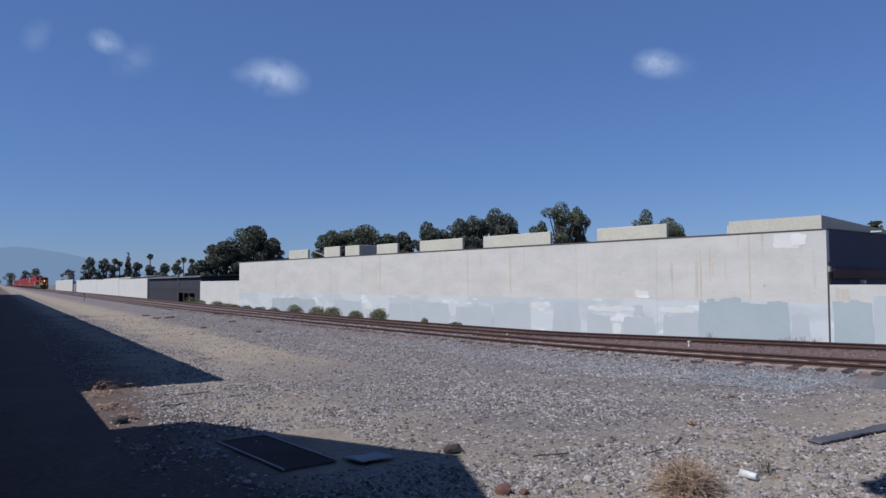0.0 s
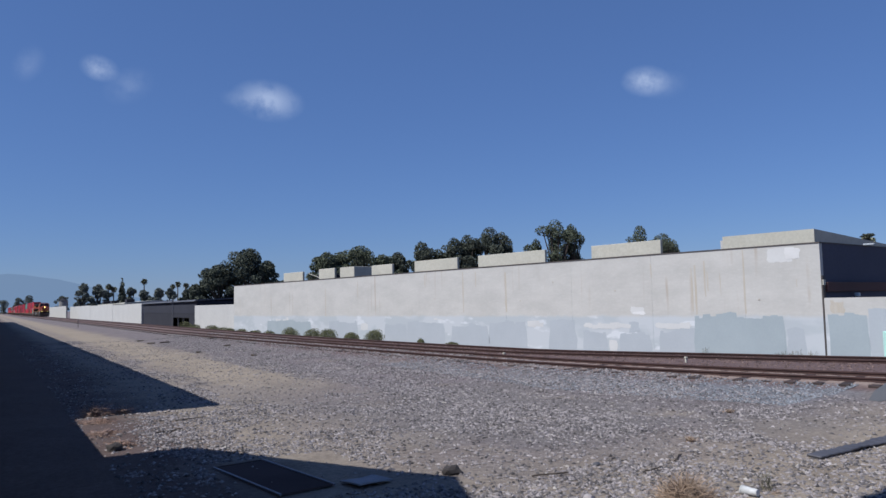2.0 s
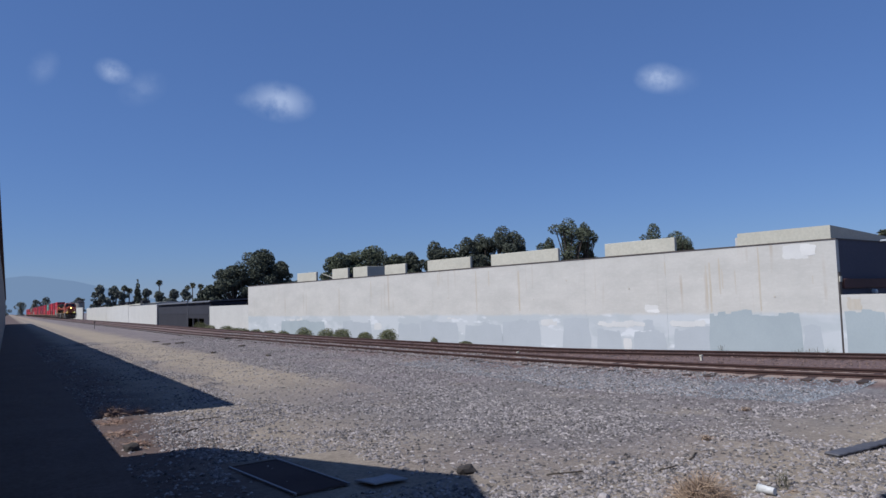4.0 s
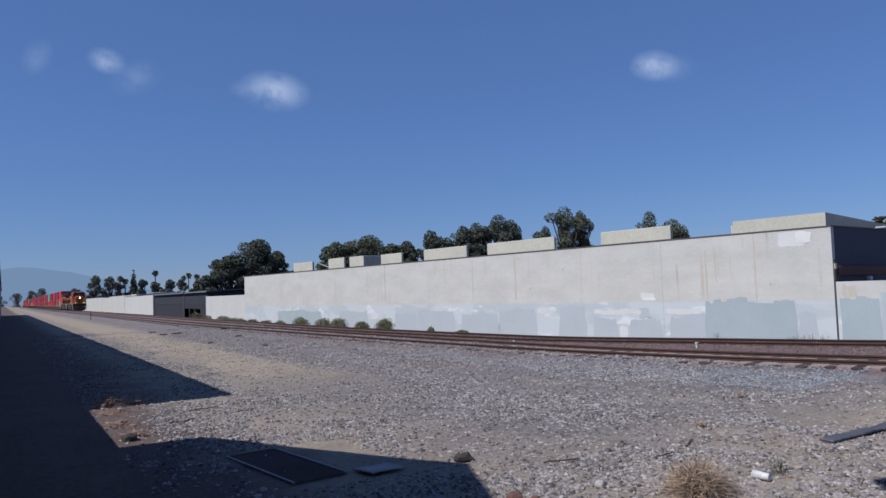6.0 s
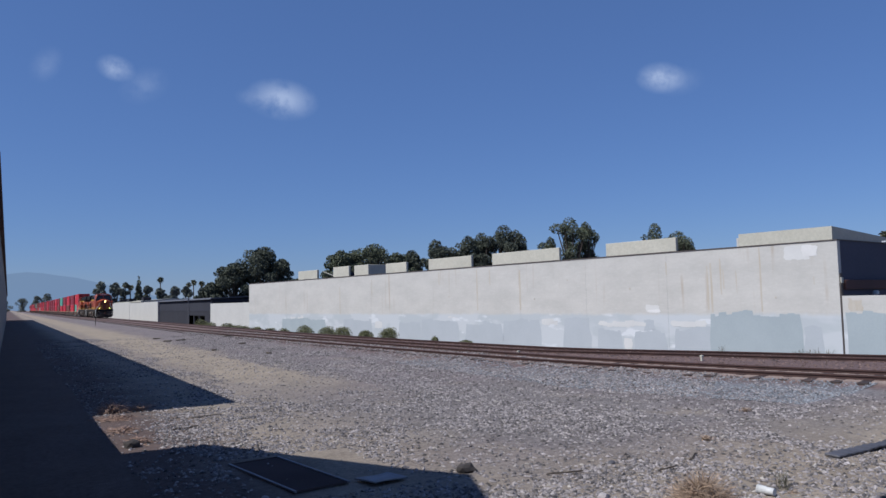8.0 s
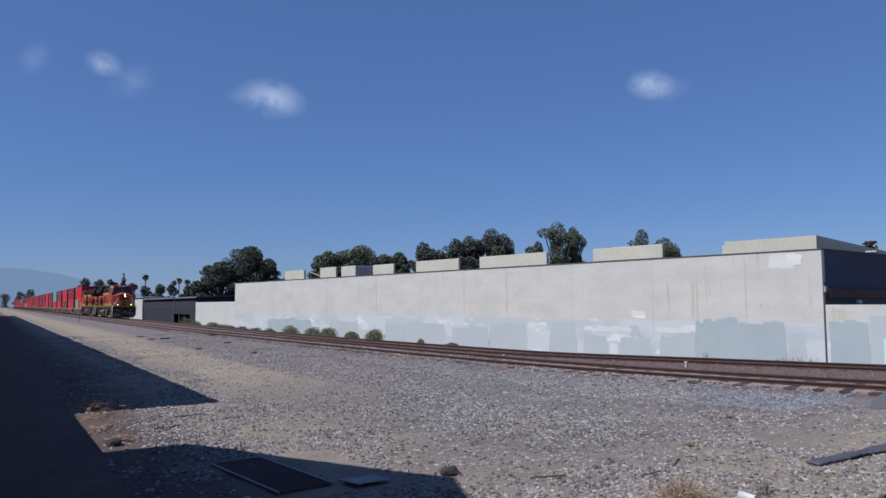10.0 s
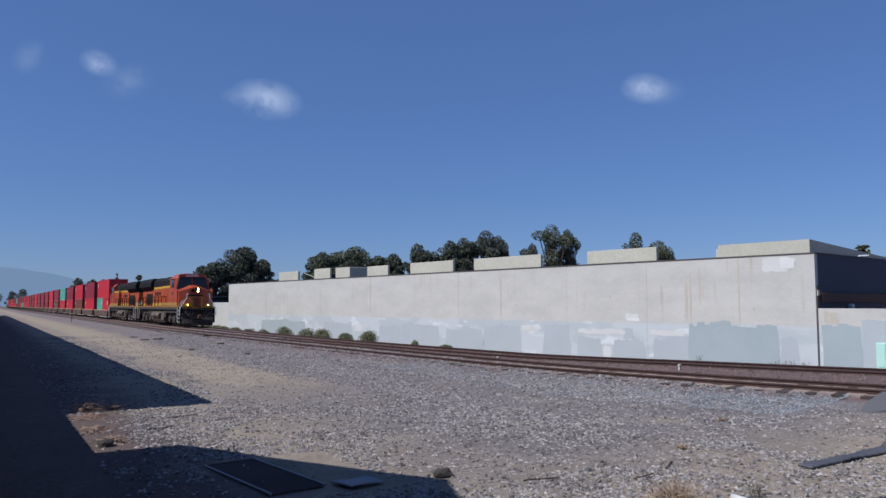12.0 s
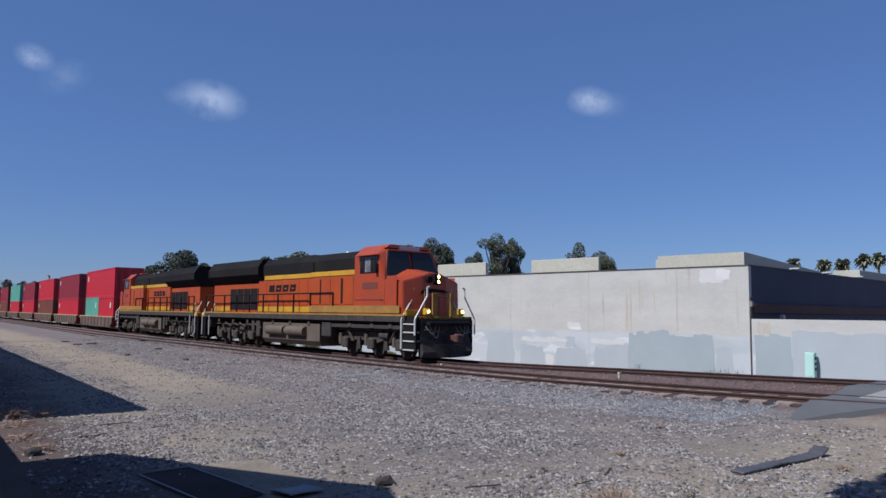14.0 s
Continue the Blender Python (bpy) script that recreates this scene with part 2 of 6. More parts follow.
def wall_paint():
    """Pale concrete, rolled over near the ground in blotches of grey and blue, with faint run-off streaks above."""
    m, n, l, bsdf = nodes_of("patched pale concrete wall")
    co = n.new("ShaderNodeTexCoord").outputs["Object"]
    sep = n.new("ShaderNodeSeparateXYZ")
    l.new(co, sep.inputs[0])

    def scaled(sx, sz):
        mp = n.new("ShaderNodeMapping")
        mp.inputs["Scale"].default_value = (sx, 1, sz)
        l.new(co, mp.inputs["Vector"])
        return mp.outputs[0]

    def op(kind, a, b):
        x = n.new("ShaderNodeMath")
        x.operation, x.use_clamp = kind, kind == "MULTIPLY"
        for s, v in zip(x.inputs, (a, b)):
            if hasattr(v, "is_linked"):
                l.new(v, s)
            else:
                s.default_value = v
        return x.outputs[0]
    cloud = noise_of(n, l, scaled(0.35, 0.8), 1.0, 6, 0.62)
    fine = noise_of(n, l, co, 6.0, 6, 0.7)
    lift = noise_of(n, l, scaled(1.0, 4.0), 2.2, 5, 0.7)
    c = mix_colour(n, l, ramp(n, l, cloud, 0.36, 0.64), (0.53, 0.505, 0.465), (0.455, 0.435, 0.40))
    c = mix_colour(n, l, op("MULTIPLY", ramp(n, l, fine, 0.4, 0.7), 0.25), c, (0.40, 0.375, 0.335))
    c = mix_colour(n, l, op("MULTIPLY", ramp(n, l, lift, 0.5, 0.7), 0.3), c, (0.60, 0.58, 0.55))
    # run-off streaks
    run = noise_of(n, l, scaled(2.6, 0.10), 1.0, 3, 0.5)
    gate = noise_of(n, l, scaled(0.22, 0.3), 1.0, 2, 0.5)
    streak = op("MULTIPLY", op("MULTIPLY", ramp(n, l, run, 0.60, 0.72), ramp(n, l, gate, 0.47, 0.6)), ramp(n, l, sep.outputs[2], 0.5, 1.6))
    c = mix_colour(n, l, op("MULTIPLY", streak, 0.6), c, (0.36, 0.28, 0.20))
    # overpainted band, its upper edge stepping up and down
    step = noise_of(n, l, scaled(0.42, 0.0), 1.0, 4, 0.75)
    ragged = noise_of(n, l, scaled(2.0, 2.0), 1.0, 5, 0.7)
    top = op("ADD", op("ADD", 0.55, op("MULTIPLY", step, 0.5)), op("MULTIPLY", op("SUBTRACT", ragged, 0.5), 0.2))
    band = ramp(n, l, op("SUBTRACT", top, sep.outputs[2]), -0.12, 0.08)
    tone = noise_of(n, l, scaled(0.30, 0.7), 1.0, 3, 0.5)
    paint = mix_colour(n, l, ramp(n, l, tone, 0.44, 0.53), (0.425, 0.447, 0.458), (0.485, 0.50, 0.51))
    tone2 = noise_of(n, l, scaled(0.45, 1.3), 1.0, 3, 0.5)
    paint = mix_colour(n, l, ramp(n, l, tone2, 0.60, 0.66), paint, (0.585, 0.595, 0.605))
    c = mix_colour(n, l, band, c, paint)
    c = mix_colour(n, l, 1.0, c, (ALBEDO * 1.13,) * 3, "MULTIPLY")
    l.new(c, bsdf.inputs["Base Color"])
    bsdf.inputs["Roughness"].default_value = 0.92
    bp = n.new("ShaderNodeBump")
    bp.inputs["Strength"].default_value, bp.inputs["Distance"].default_value = 0.08, 0.02
    l.new(fine, bp.inputs["Height"])
    l.new(bp.outputs[0], bsdf.inputs["Normal"])
    return m


WALL_PAINT = wall_paint()

# ---- mesh helpers ----
def mesh_from(bm, name, material, smooth=False):
    me = bpy.data.meshes.new(name)
    bm.to_mesh(me)
    bm.free()
    me.materials.append(material)
    if smooth:
        for p in me.polygons:
            p.use_smooth = True
    return me


def part(name, bm, material, parent, label="", smooth=False):
    ob = new(name, mesh_from(bm, name, material, smooth))
    ob.parent = parent
    if label:
        ob["label"] = label
    return ob


def single(name, bm, material, label, category, group="", kind="", smooth=False):
    return tagged(new(name, mesh_from(bm, name, material, smooth)), label, category, group, kind)


def holder(name, label, category, group="", kind="", at=(0, 0, 0)):
    ob = new(name)
    ob.location = at
    return tagged(ob, label, category, group, kind)


def box(bm, x0, x1, y0, y1, z0, z1, bevel=0.0, m=None):
    geo = bmesh.ops.create_cube(bm, size=1.0)
    vs = geo["verts"]
    bmesh.ops.transform(bm, verts=vs, matrix=Matrix.Translation(((x0 + x1) / 2, (y0 + y1) / 2, (z0 + z1) / 2)) @ Matrix.Diagonal((abs(x1 - x0), abs(y1 - y0), abs(z1 - z0), 1)))
    if bevel:
        es = list({e for v in vs for e in v.link_edges})
        r = bmesh.ops.bevel(bm, geom=es, offset=bevel, segments=1, affect="EDGES")
        vs = list({v for f in r["faces"] for v in f.verts} | {v for v in vs if v.is_valid})
    if m is not None:
        bmesh.ops.transform(bm, verts=vs, matrix=m)
    return bm


def boxed(*a, **k):
    return box(bmesh.new(), *a, **k)


def rod(bm, a, b, r0, r1=None, seg=6):
    a, b = Vector(a), Vector(b)
    m = Matrix.Translation((a + b) / 2) @ (b - a).to_track_quat("Z", "Y").to_matrix().to_4x4()
    bmesh.ops.create_cone(bm, cap_ends=True, segments=seg, radius1=r0, radius2=r0 if r1 is None else r1, depth=(b - a).length, matrix=m)
    return bm


def prism(bm, outline, lo, hi, axis="y"):
    """Extrudes a closed outline: (x, z) pairs along y, (y, z) pairs along x, or (x, y) pairs along z."""
    def at(p, w):
        return {"y": (p[0], w, p[1]), "x": (w, p[0], p[1]), "z": (p[0], p[1], w)}[axis]
    a = [bm.verts.new(at(p, lo)) for p in outline]
    b = [bm.verts.new(at(p, hi)) for p in outline]
    bm.faces.new(a), bm.faces.new(b)
    for i in range(len(a)):
        j = (i + 1) % len(a)
        bm.faces.new((a[i], a[j], b[j], b[i]))
    bmesh.ops.recalc_face_normals(bm, faces=bm.faces[:])
    return bm


def raw(name, verts, faces, material, smooth=False):
    me = bpy.data.meshes.new(name)
    me.from_pydata(verts, [], faces)
    me.materials.append(material)
    if smooth:
        for p in me.polygons:
            p.use_smooth = True
    return me


# ---- ground ----
LOW = -1.95       # the land behind the tracks


def bed_height(x, y):
    """Cross-section of the land: lot, ballast shoulder, rail bed, fall towards the wall."""
    near, far = siding_x(y) - 1.5, track_x(y) + 1.15
    for (a, za), (b, zb) in zip(*(lambda q: (q, q[1:]))([(-9000, -0.35), (near - 3.0, -0.35), (near - 0.6, -0.25), (near - 0.1, -0.185), (near + 0.38, -0.106), (far, -0.106), (far + 1.2, -0.7), (far + 4.0, LOW), (9000, LOW)])):
        if x <= b:
            return za + (zb - za) * max(0.0, (x - a) / (b - a))
    return LOW


def ground_z(x, y):
    z = bed_height(x, y)
    if -30 < x < 11.5 and -20 < y < 70:
        z += 0.05 * noise.noise((x * 0.35, y * 0.35, 0)) + 0.02 * noise.noise((x * 1.3, y * 1.3, 3))
    elif 11.5 <= x < 30 and -10 < y < 60:
        z += 0.02 * noise.noise((x * 1.9, y * 1.9, 5))
    return z


def ground_material():
    m, n, l, bsdf = nodes_of("dirt and gravel lot")
    pos = n.new("ShaderNodeNewGeometry").outputs["Position"]
    sep = n.new("ShaderNodeSeparateXYZ")
    l.new(pos, sep.inputs[0])

    def math_(op, a, b=0.0):
        x = n.new("ShaderNodeMath")
        x.operation = op
        for s, v in zip(x.inputs, (a, b)):
            if hasattr(v, "is_linked"):
                l.new(v, s)
            else:
                s.default_value = v
        return x.outputs[0]
    wob = noise_of(n, l, pos, 0.5, 6)
    wide = noise_of(n, l, pos, 0.12, 4)
    fine = noise_of(n, l, pos, 11, 8, 0.8)
    grit = noise_of(n, l, pos, 60, 3, 0.8)
    xw = math_("ADD", sep.outputs[0], math_("MULTIPLY", math_("SUBTRACT", wob, 0.5), 3.0))
    gravel = mix_colour(n, l, ramp(n, l, fine, 0.40, 0.60), (0.15, 0.125, 0.115), (0.47, 0.415, 0.375))
    gravel = mix_colour(n, l, ramp(n, l, grit, 0.35, 0.6), (0.16, 0.14, 0.125), gravel)
    far = math_("MULTIPLY", ramp(n, l, sep.outputs[1], 17.0, 30.0), 0.75)
    stony = mix_colour(n, l, ramp(n, l, fine, 0.36, 0.64), (0.10, 0.077, 0.075), (0.37, 0.305, 0.29))
    purple = mix_colour(n, l, math_("MAXIMUM", far, ramp(n, l, wide, 0.42, 0.6)), gravel, stony)
    sand = mix_colour(n, l, ramp(n, l, fine, 0.38, 0.62), (0.34, 0.27, 0.19), (0.50, 0.415, 0.30))
    # the worn wheel path along the lot and the bare dirt beside the building
    off = math_("ABSOLUTE", math_("SUBTRACT", xw, 7.0))
    path = math_("SUBTRACT", 1.0, ramp(n, l, off, 0.9, 2.3))
    path = math_("MULTIPLY", path, ramp(n, l, sep.outputs[1], 15.0, 24.0))
    bare = math_("SUBTRACT", 1.0, ramp(n, l, xw, 4.2, 7.0))
    edge = math_("SUBTRACT", 1.0, ramp(n, l, math_("SUBTRACT", sep.outputs[1], math_("MULTIPLY", wob, 4.0)), 4.5, 7.0))
    sandy = math_("MAXIMUM", math_("MAXIMUM", path, math_("MULTIPLY", bare, 0.75)), math_("MULTIPLY", edge, 0.85))
    spots = ramp(n, l, wob, 0.56, 0.68)
    sandy = math_("MAXIMUM", sandy, math_("MULTIPLY", spots, 0.5))
    c = mix_colour(n, l, sandy, purple, sand)
    # bluish coarse stone beside the crossing
    blue = math_("MULTIPLY", math_("MULTIPLY", ramp(n, l, xw, 13.2, 15.0), ramp(n, l, sep.outputs[1], 8.5, 10.0)), math_("SUBTRACT", 1.0, ramp(n, l, sep.outputs[1], 16.0, 22.0)))
    c = mix_colour(n, l, math_("MULTIPLY", blue, 0.6), c, (0.23, 0.25, 0.275))
    # bare soil along the foot of the buildings, darkened to deepen their shade
    shade_soil = math_("SUBTRACT", 1.0, ramp(n, l, math_("ADD", sep.outputs[0], math_("MULTIPLY", math_("SUBTRACT", wob, 0.5), 2.5)), 2.3, 3.7))
    shade_earth = mix_colour(n, l, ramp(n, l, fine, 0.38, 0.62), (0.085, 0.050, 0.043), (0.155, 0.10, 0.083))
    c = mix_colour(n, l, math_("MULTIPLY", shade_soil, 0.9), c, shade_earth)
    mottle = noise_of(n, l, pos, 1.1, 5, 0.65)
    c = mix_colour(n, l, ramp(n, l, mottle, 0.3, 0.7), mix_colour(n, l, 1.0, c, (0.74, 0.73, 0.72), "MULTIPLY"), c)
    bend = math_("MAXIMUM", math_("SUBTRACT", 42.0, sep.outputs[1]), 0.0)
    line = math_("ADD", math_("MULTIPLY", math_("MULTIPLY", bend, bend), 0.0021), 14.1)
    turn = math_("MINIMUM", math_("MAXIMUM", math_("SUBTRACT", 20.0, sep.outputs[1]), 0.0), 16.0)
    line = math_("ADD", line, math_("MULTIPLY", math_("MULTIPLY", turn, turn), 0.012))
    rel = math_("SUBTRACT", math_("ADD", sep.outputs[0], math_("MULTIPLY", math_("SUBTRACT", wob, 0.5), 0.8)), line)
    bed = math_("MULTIPLY", ramp(n, l, rel, -1.9, -1.45), math_("SUBTRACT", 1.0, ramp(n, l, rel, 6.5, 8.0)))
    rusty = mix_colour(n, l, ramp(n, l, fine, 0.35, 0.65), (0.105, 0.062, 0.055), (0.215, 0.142, 0.124))
    dusty = mix_colour(n, l, ramp(n, l, fine, 0.35, 0.65), (0.27, 0.195, 0.155), (0.46, 0.36, 0.29))
    # dust blown between the rails of the near track, rust-dark stone elsewhere
    inner = math_("SUBTRACT", 1.0, ramp(n, l, math_("ABSOLUTE", rel), 1.0, 1.5))
    inner = math_("MULTIPLY", inner, math_("SUBTRACT", 1.0, math_("MULTIPLY", ramp(n, l, sep.outputs[1], 15.0, 26.0), 0.8)))
    brown = mix_colour(n, l, inner, rusty, dusty)
    c = mix_colour(n, l, bed, c, brown)
    c = mix_colour(n, l, 1.0, c, (ALBEDO * 0.845, ALBEDO * 0.84, ALBEDO * 0.865), "MULTIPLY")
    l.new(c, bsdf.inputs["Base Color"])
    bsdf.inputs["Roughness"].default_value = 0.97
    bp = n.new("ShaderNodeBump")
    bp.inputs["Strength"].default_value, bp.inputs["Distance"].default_value = 0.6, 0.04
    l.new(fine, bp.inputs["Height"])
    l.new(bp.outputs[0], bsdf.inputs["Normal"])
    return m


def build_ground():
    xs = [-3000, -800, -200, -60, -20, -8] + [-4 + 0.4 * i for i in range(82)] + [29.5, 32, 60, 150, 400, 1200, 4000]
    ys = [-2000, -500, -100, -30, -10] + [-4 + 0.5 * i for i in range(110)] + [55, 65, 90, 140, 250, 500, 1000, 2000, 4400]
    verts = [(x, y, ground_z(x, y)) for y in ys for x in xs]
    w = len(xs)
    faces = [(j * w + i, j * w + i + 1, (j + 1) * w + i + 1, (j + 1) * w + i) for j in range(len(ys) - 1) for i in range(w - 1)]
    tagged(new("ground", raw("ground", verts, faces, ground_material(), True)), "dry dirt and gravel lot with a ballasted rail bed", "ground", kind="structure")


build_ground()


# ---- tracks ----
def rail_profile():
    half = [(0.070, 0.0), (0.070, 0.012), (0.012, 0.035), (0.009, 0.125), (0.036, 0.138), (0.036, 0.168), (0.028, 0.172)]
    return [(x, z - 0.172) for x, z in half] + [(-x, z - 0.172) for x, z in reversed(half)]


def build_track(along, y0, y1, label, seed):
    track = holder("railway_track", label, "railway track", "railway tracks", "structure")
    ys = [y0 + 1.5 * i for i in range(int((min(y1, 75) - y0) / 1.5) + 1)] + ([90, 200, 600, 1500] if y1 > 75 else [])
    for side in (-0.70, 0.70):
        for name, material, prof, lab in (("rail", RAIL_SIDE, rail_profile(), "rusty steel rail"), ("rail_head", RAIL_TOP, [(-0.03, -0.001), (-0.03, 0.002), (0.03, 0.002), (0.03, -0.001)], "worn running surface of the rail")):
            v = [(along(y) + side + px, y, pz) for y in ys for px, pz in prof]
            m = len(prof)
            f = [(j * m + i, j * m + (i + 1) % m, (j + 1) * m + (i + 1) % m, (j + 1) * m + i) for j in range(len(ys) - 1) for i in range(m)]
            f += [tuple(range(m)), tuple(reversed(range((len(ys) - 1) * m, len(ys) * m)))]
            r = new(name, raw(name, v, f, material))
            r.parent = track
            r["label"] = lab
    tie = mesh_from(boxed(-1.3, 1.3, -0.115, 0.115, -0.27, -0.112, bevel=0.012), "tie", TIE)
    plate = mesh_from(box(boxed(-0.82, -0.58, -0.09, 0.09, -0.112, -0.098), 0.58, 0.82, -0.09, 0.09, -0.112, -0.098), "tie_plate", RAIL_SIDE)
    rng = random.Random(seed)
    count = min(int((y1 + 6) / 0.53), 140)
    for i in range(count):
        y = -6 + 0.53 * i
        turn = math.atan(along(y) - along(y + 1))
        o = new("tie", tie)
        o.parent = track
        o.location = (along(y) + rng.uniform(-0.08, 0.08), y, rng.uniform(-0.008, 0.01))
        o.rotation_euler = (0, 0, turn + rng.uniform(-0.02, 0.02))
        if i < 90:
            p = new("tie_plate", plate)
            p.parent = track
            p.location, p.rotation_euler = (along(y), y, 0.003), (0, 0, turn)
    if y1 > 75:
        v, f = [], []
        for i in range(900):
            y = -6 + 0.53 * (140 + i)
            k = len(v)
            v += [(along(y) + sx, y + sy, sz) for sz in (-0.27, -0.112) for sx, sy in ((-1.3, -0.115), (1.3, -0.115), (1.3, 0.115), (-1.3, 0.115))]
            f += [(k + 4, k + 5, k + 6, k + 7), (k, k + 1, k + 5, k + 4), (k + 1, k + 2, k + 6, k + 5), (k + 2, k + 3, k + 7, k + 6), (k + 3, k, k + 4, k + 7)]
        far = new("far_ties", raw("far_ties", v, f, TIE))
        far.parent = track
        far["kind"] = "stuff"


build_track(track_x, -20, 1500, "rusty main track on timber ties carrying the train", 1)
build_track(siding_x, -20, 1500, "empty rusty track on timber ties beside the main one", 2)

# level crossing: asphalt up to the rails and pale panels between them
def build_crossing():
    stations = [(15.3, 8.25, 8.45, -0.27), (16.0, 7.9, 8.7, -0.16), (17.2, 7.3, 8.97, -0.03), (18.3, 6.3, 9.05, -0.02), (19.5, 5.4, 9.45, -0.02), (21.35, 3.0, 10.1, -0.02), (24.5, -1.0, 10.3, -0.03), (45, -8, 12, -1.88)]
    v, f = [], []
    for x, y0, y1, z in stations:
        v += [(x, y0, z), (x, y1, z), (x, y1 + 0.15, z - 0.35), (x, y0 - 0.15, z - 0.35)]
    for i in range(len(stations) - 1):
        a = 4 * i
        f += [(a + j, a + (j + 1) % 4, a + 4 + (j + 1) % 4, a + 4 + j) for j in range(4)]
    f += [(3, 2, 1, 0)]
    tagged(new("road", raw("road", v, f, ASPHALT)), "worn asphalt of a level crossing over both tracks", "road", kind="structure")
    single("crossing_panel", prism(bmesh.new(), [(18.4, 8.45), (21.0, 8.95), (21.0, 7.2), (18.5, 6.9)], -0.3, -0.012, "z"), PANEL_CON, "pale concrete crossing apron between the tracks", "crossing panel")


build_crossing()


# ---- long building behind the tracks ----
WALL_M = Matrix(((-0.13796, -0.99044, 0, 34.7), (0.99044, -0.13796, 0, 21.1), (0, 0, 1, 0), (0, 0, 0, 1)))
WALL_L, WALL_TOP, WALL_BASE = 68.9, 4.42, -2.1


def blob_patch(bm, s0, s1, z0, z1, y, rng, rough=0.12, rounded=0.0):
    """A thin rolled-on paint patch whose edges step where the roller stopped."""
    def edge(u0, u1, level, jump):
        pts, u = [], u0
        way = 1 if u1 > u0 else -1
        d = 0.0
        while (u1 - u) * way > 0.05:
            pts.append((u, level + d))
            u += way * rng.uniform(0.18, 0.5)
            u = min(u, u1) if way > 0 else max(u, u1)
            pts.append((u - way * 0.03, level + d + rng.uniform(-0.03, 0.03)))
            d = rng.uniform(-jump, jump) if rng.random() < 0.4 else d + rng.uniform(-0.04, 0.04)
        return pts
    low = edge(s0, s1, z0, rough * 0.3)
    high = edge(s1, s0, z1, rough)
    k = (z1 - z0) / 4
    right = [(s1 + rng.uniform(-rough, rough) * 0.5, z0 + k * i) for i in (1, 2, 3)]
    left = [(s0 + rng.uniform(-rough, rough) * 0.5, z1 - k * i) for i in (1, 2, 3)]
    pts = low + right + high + left
    if rounded:
        cx, cz, hx, hz = (s0 + s1) / 2, (z0 + z1) / 2, (s1 - s0) / 2, (z1 - z0) / 2
        out = []
        for px, pz in pts:
            u, w = (px - cx) / hx, (pz - cz) / hz
            k = 1 - rounded * 0.29 * min(1.0, abs(u * w)) * (1.0 if w > 0 or z0 > 0 else 0.0)
            out.append((cx + u * k * hx, cz + w * k * hz))
        pts = out
    return prism(bm, pts, y, y + 0.0015, "y")


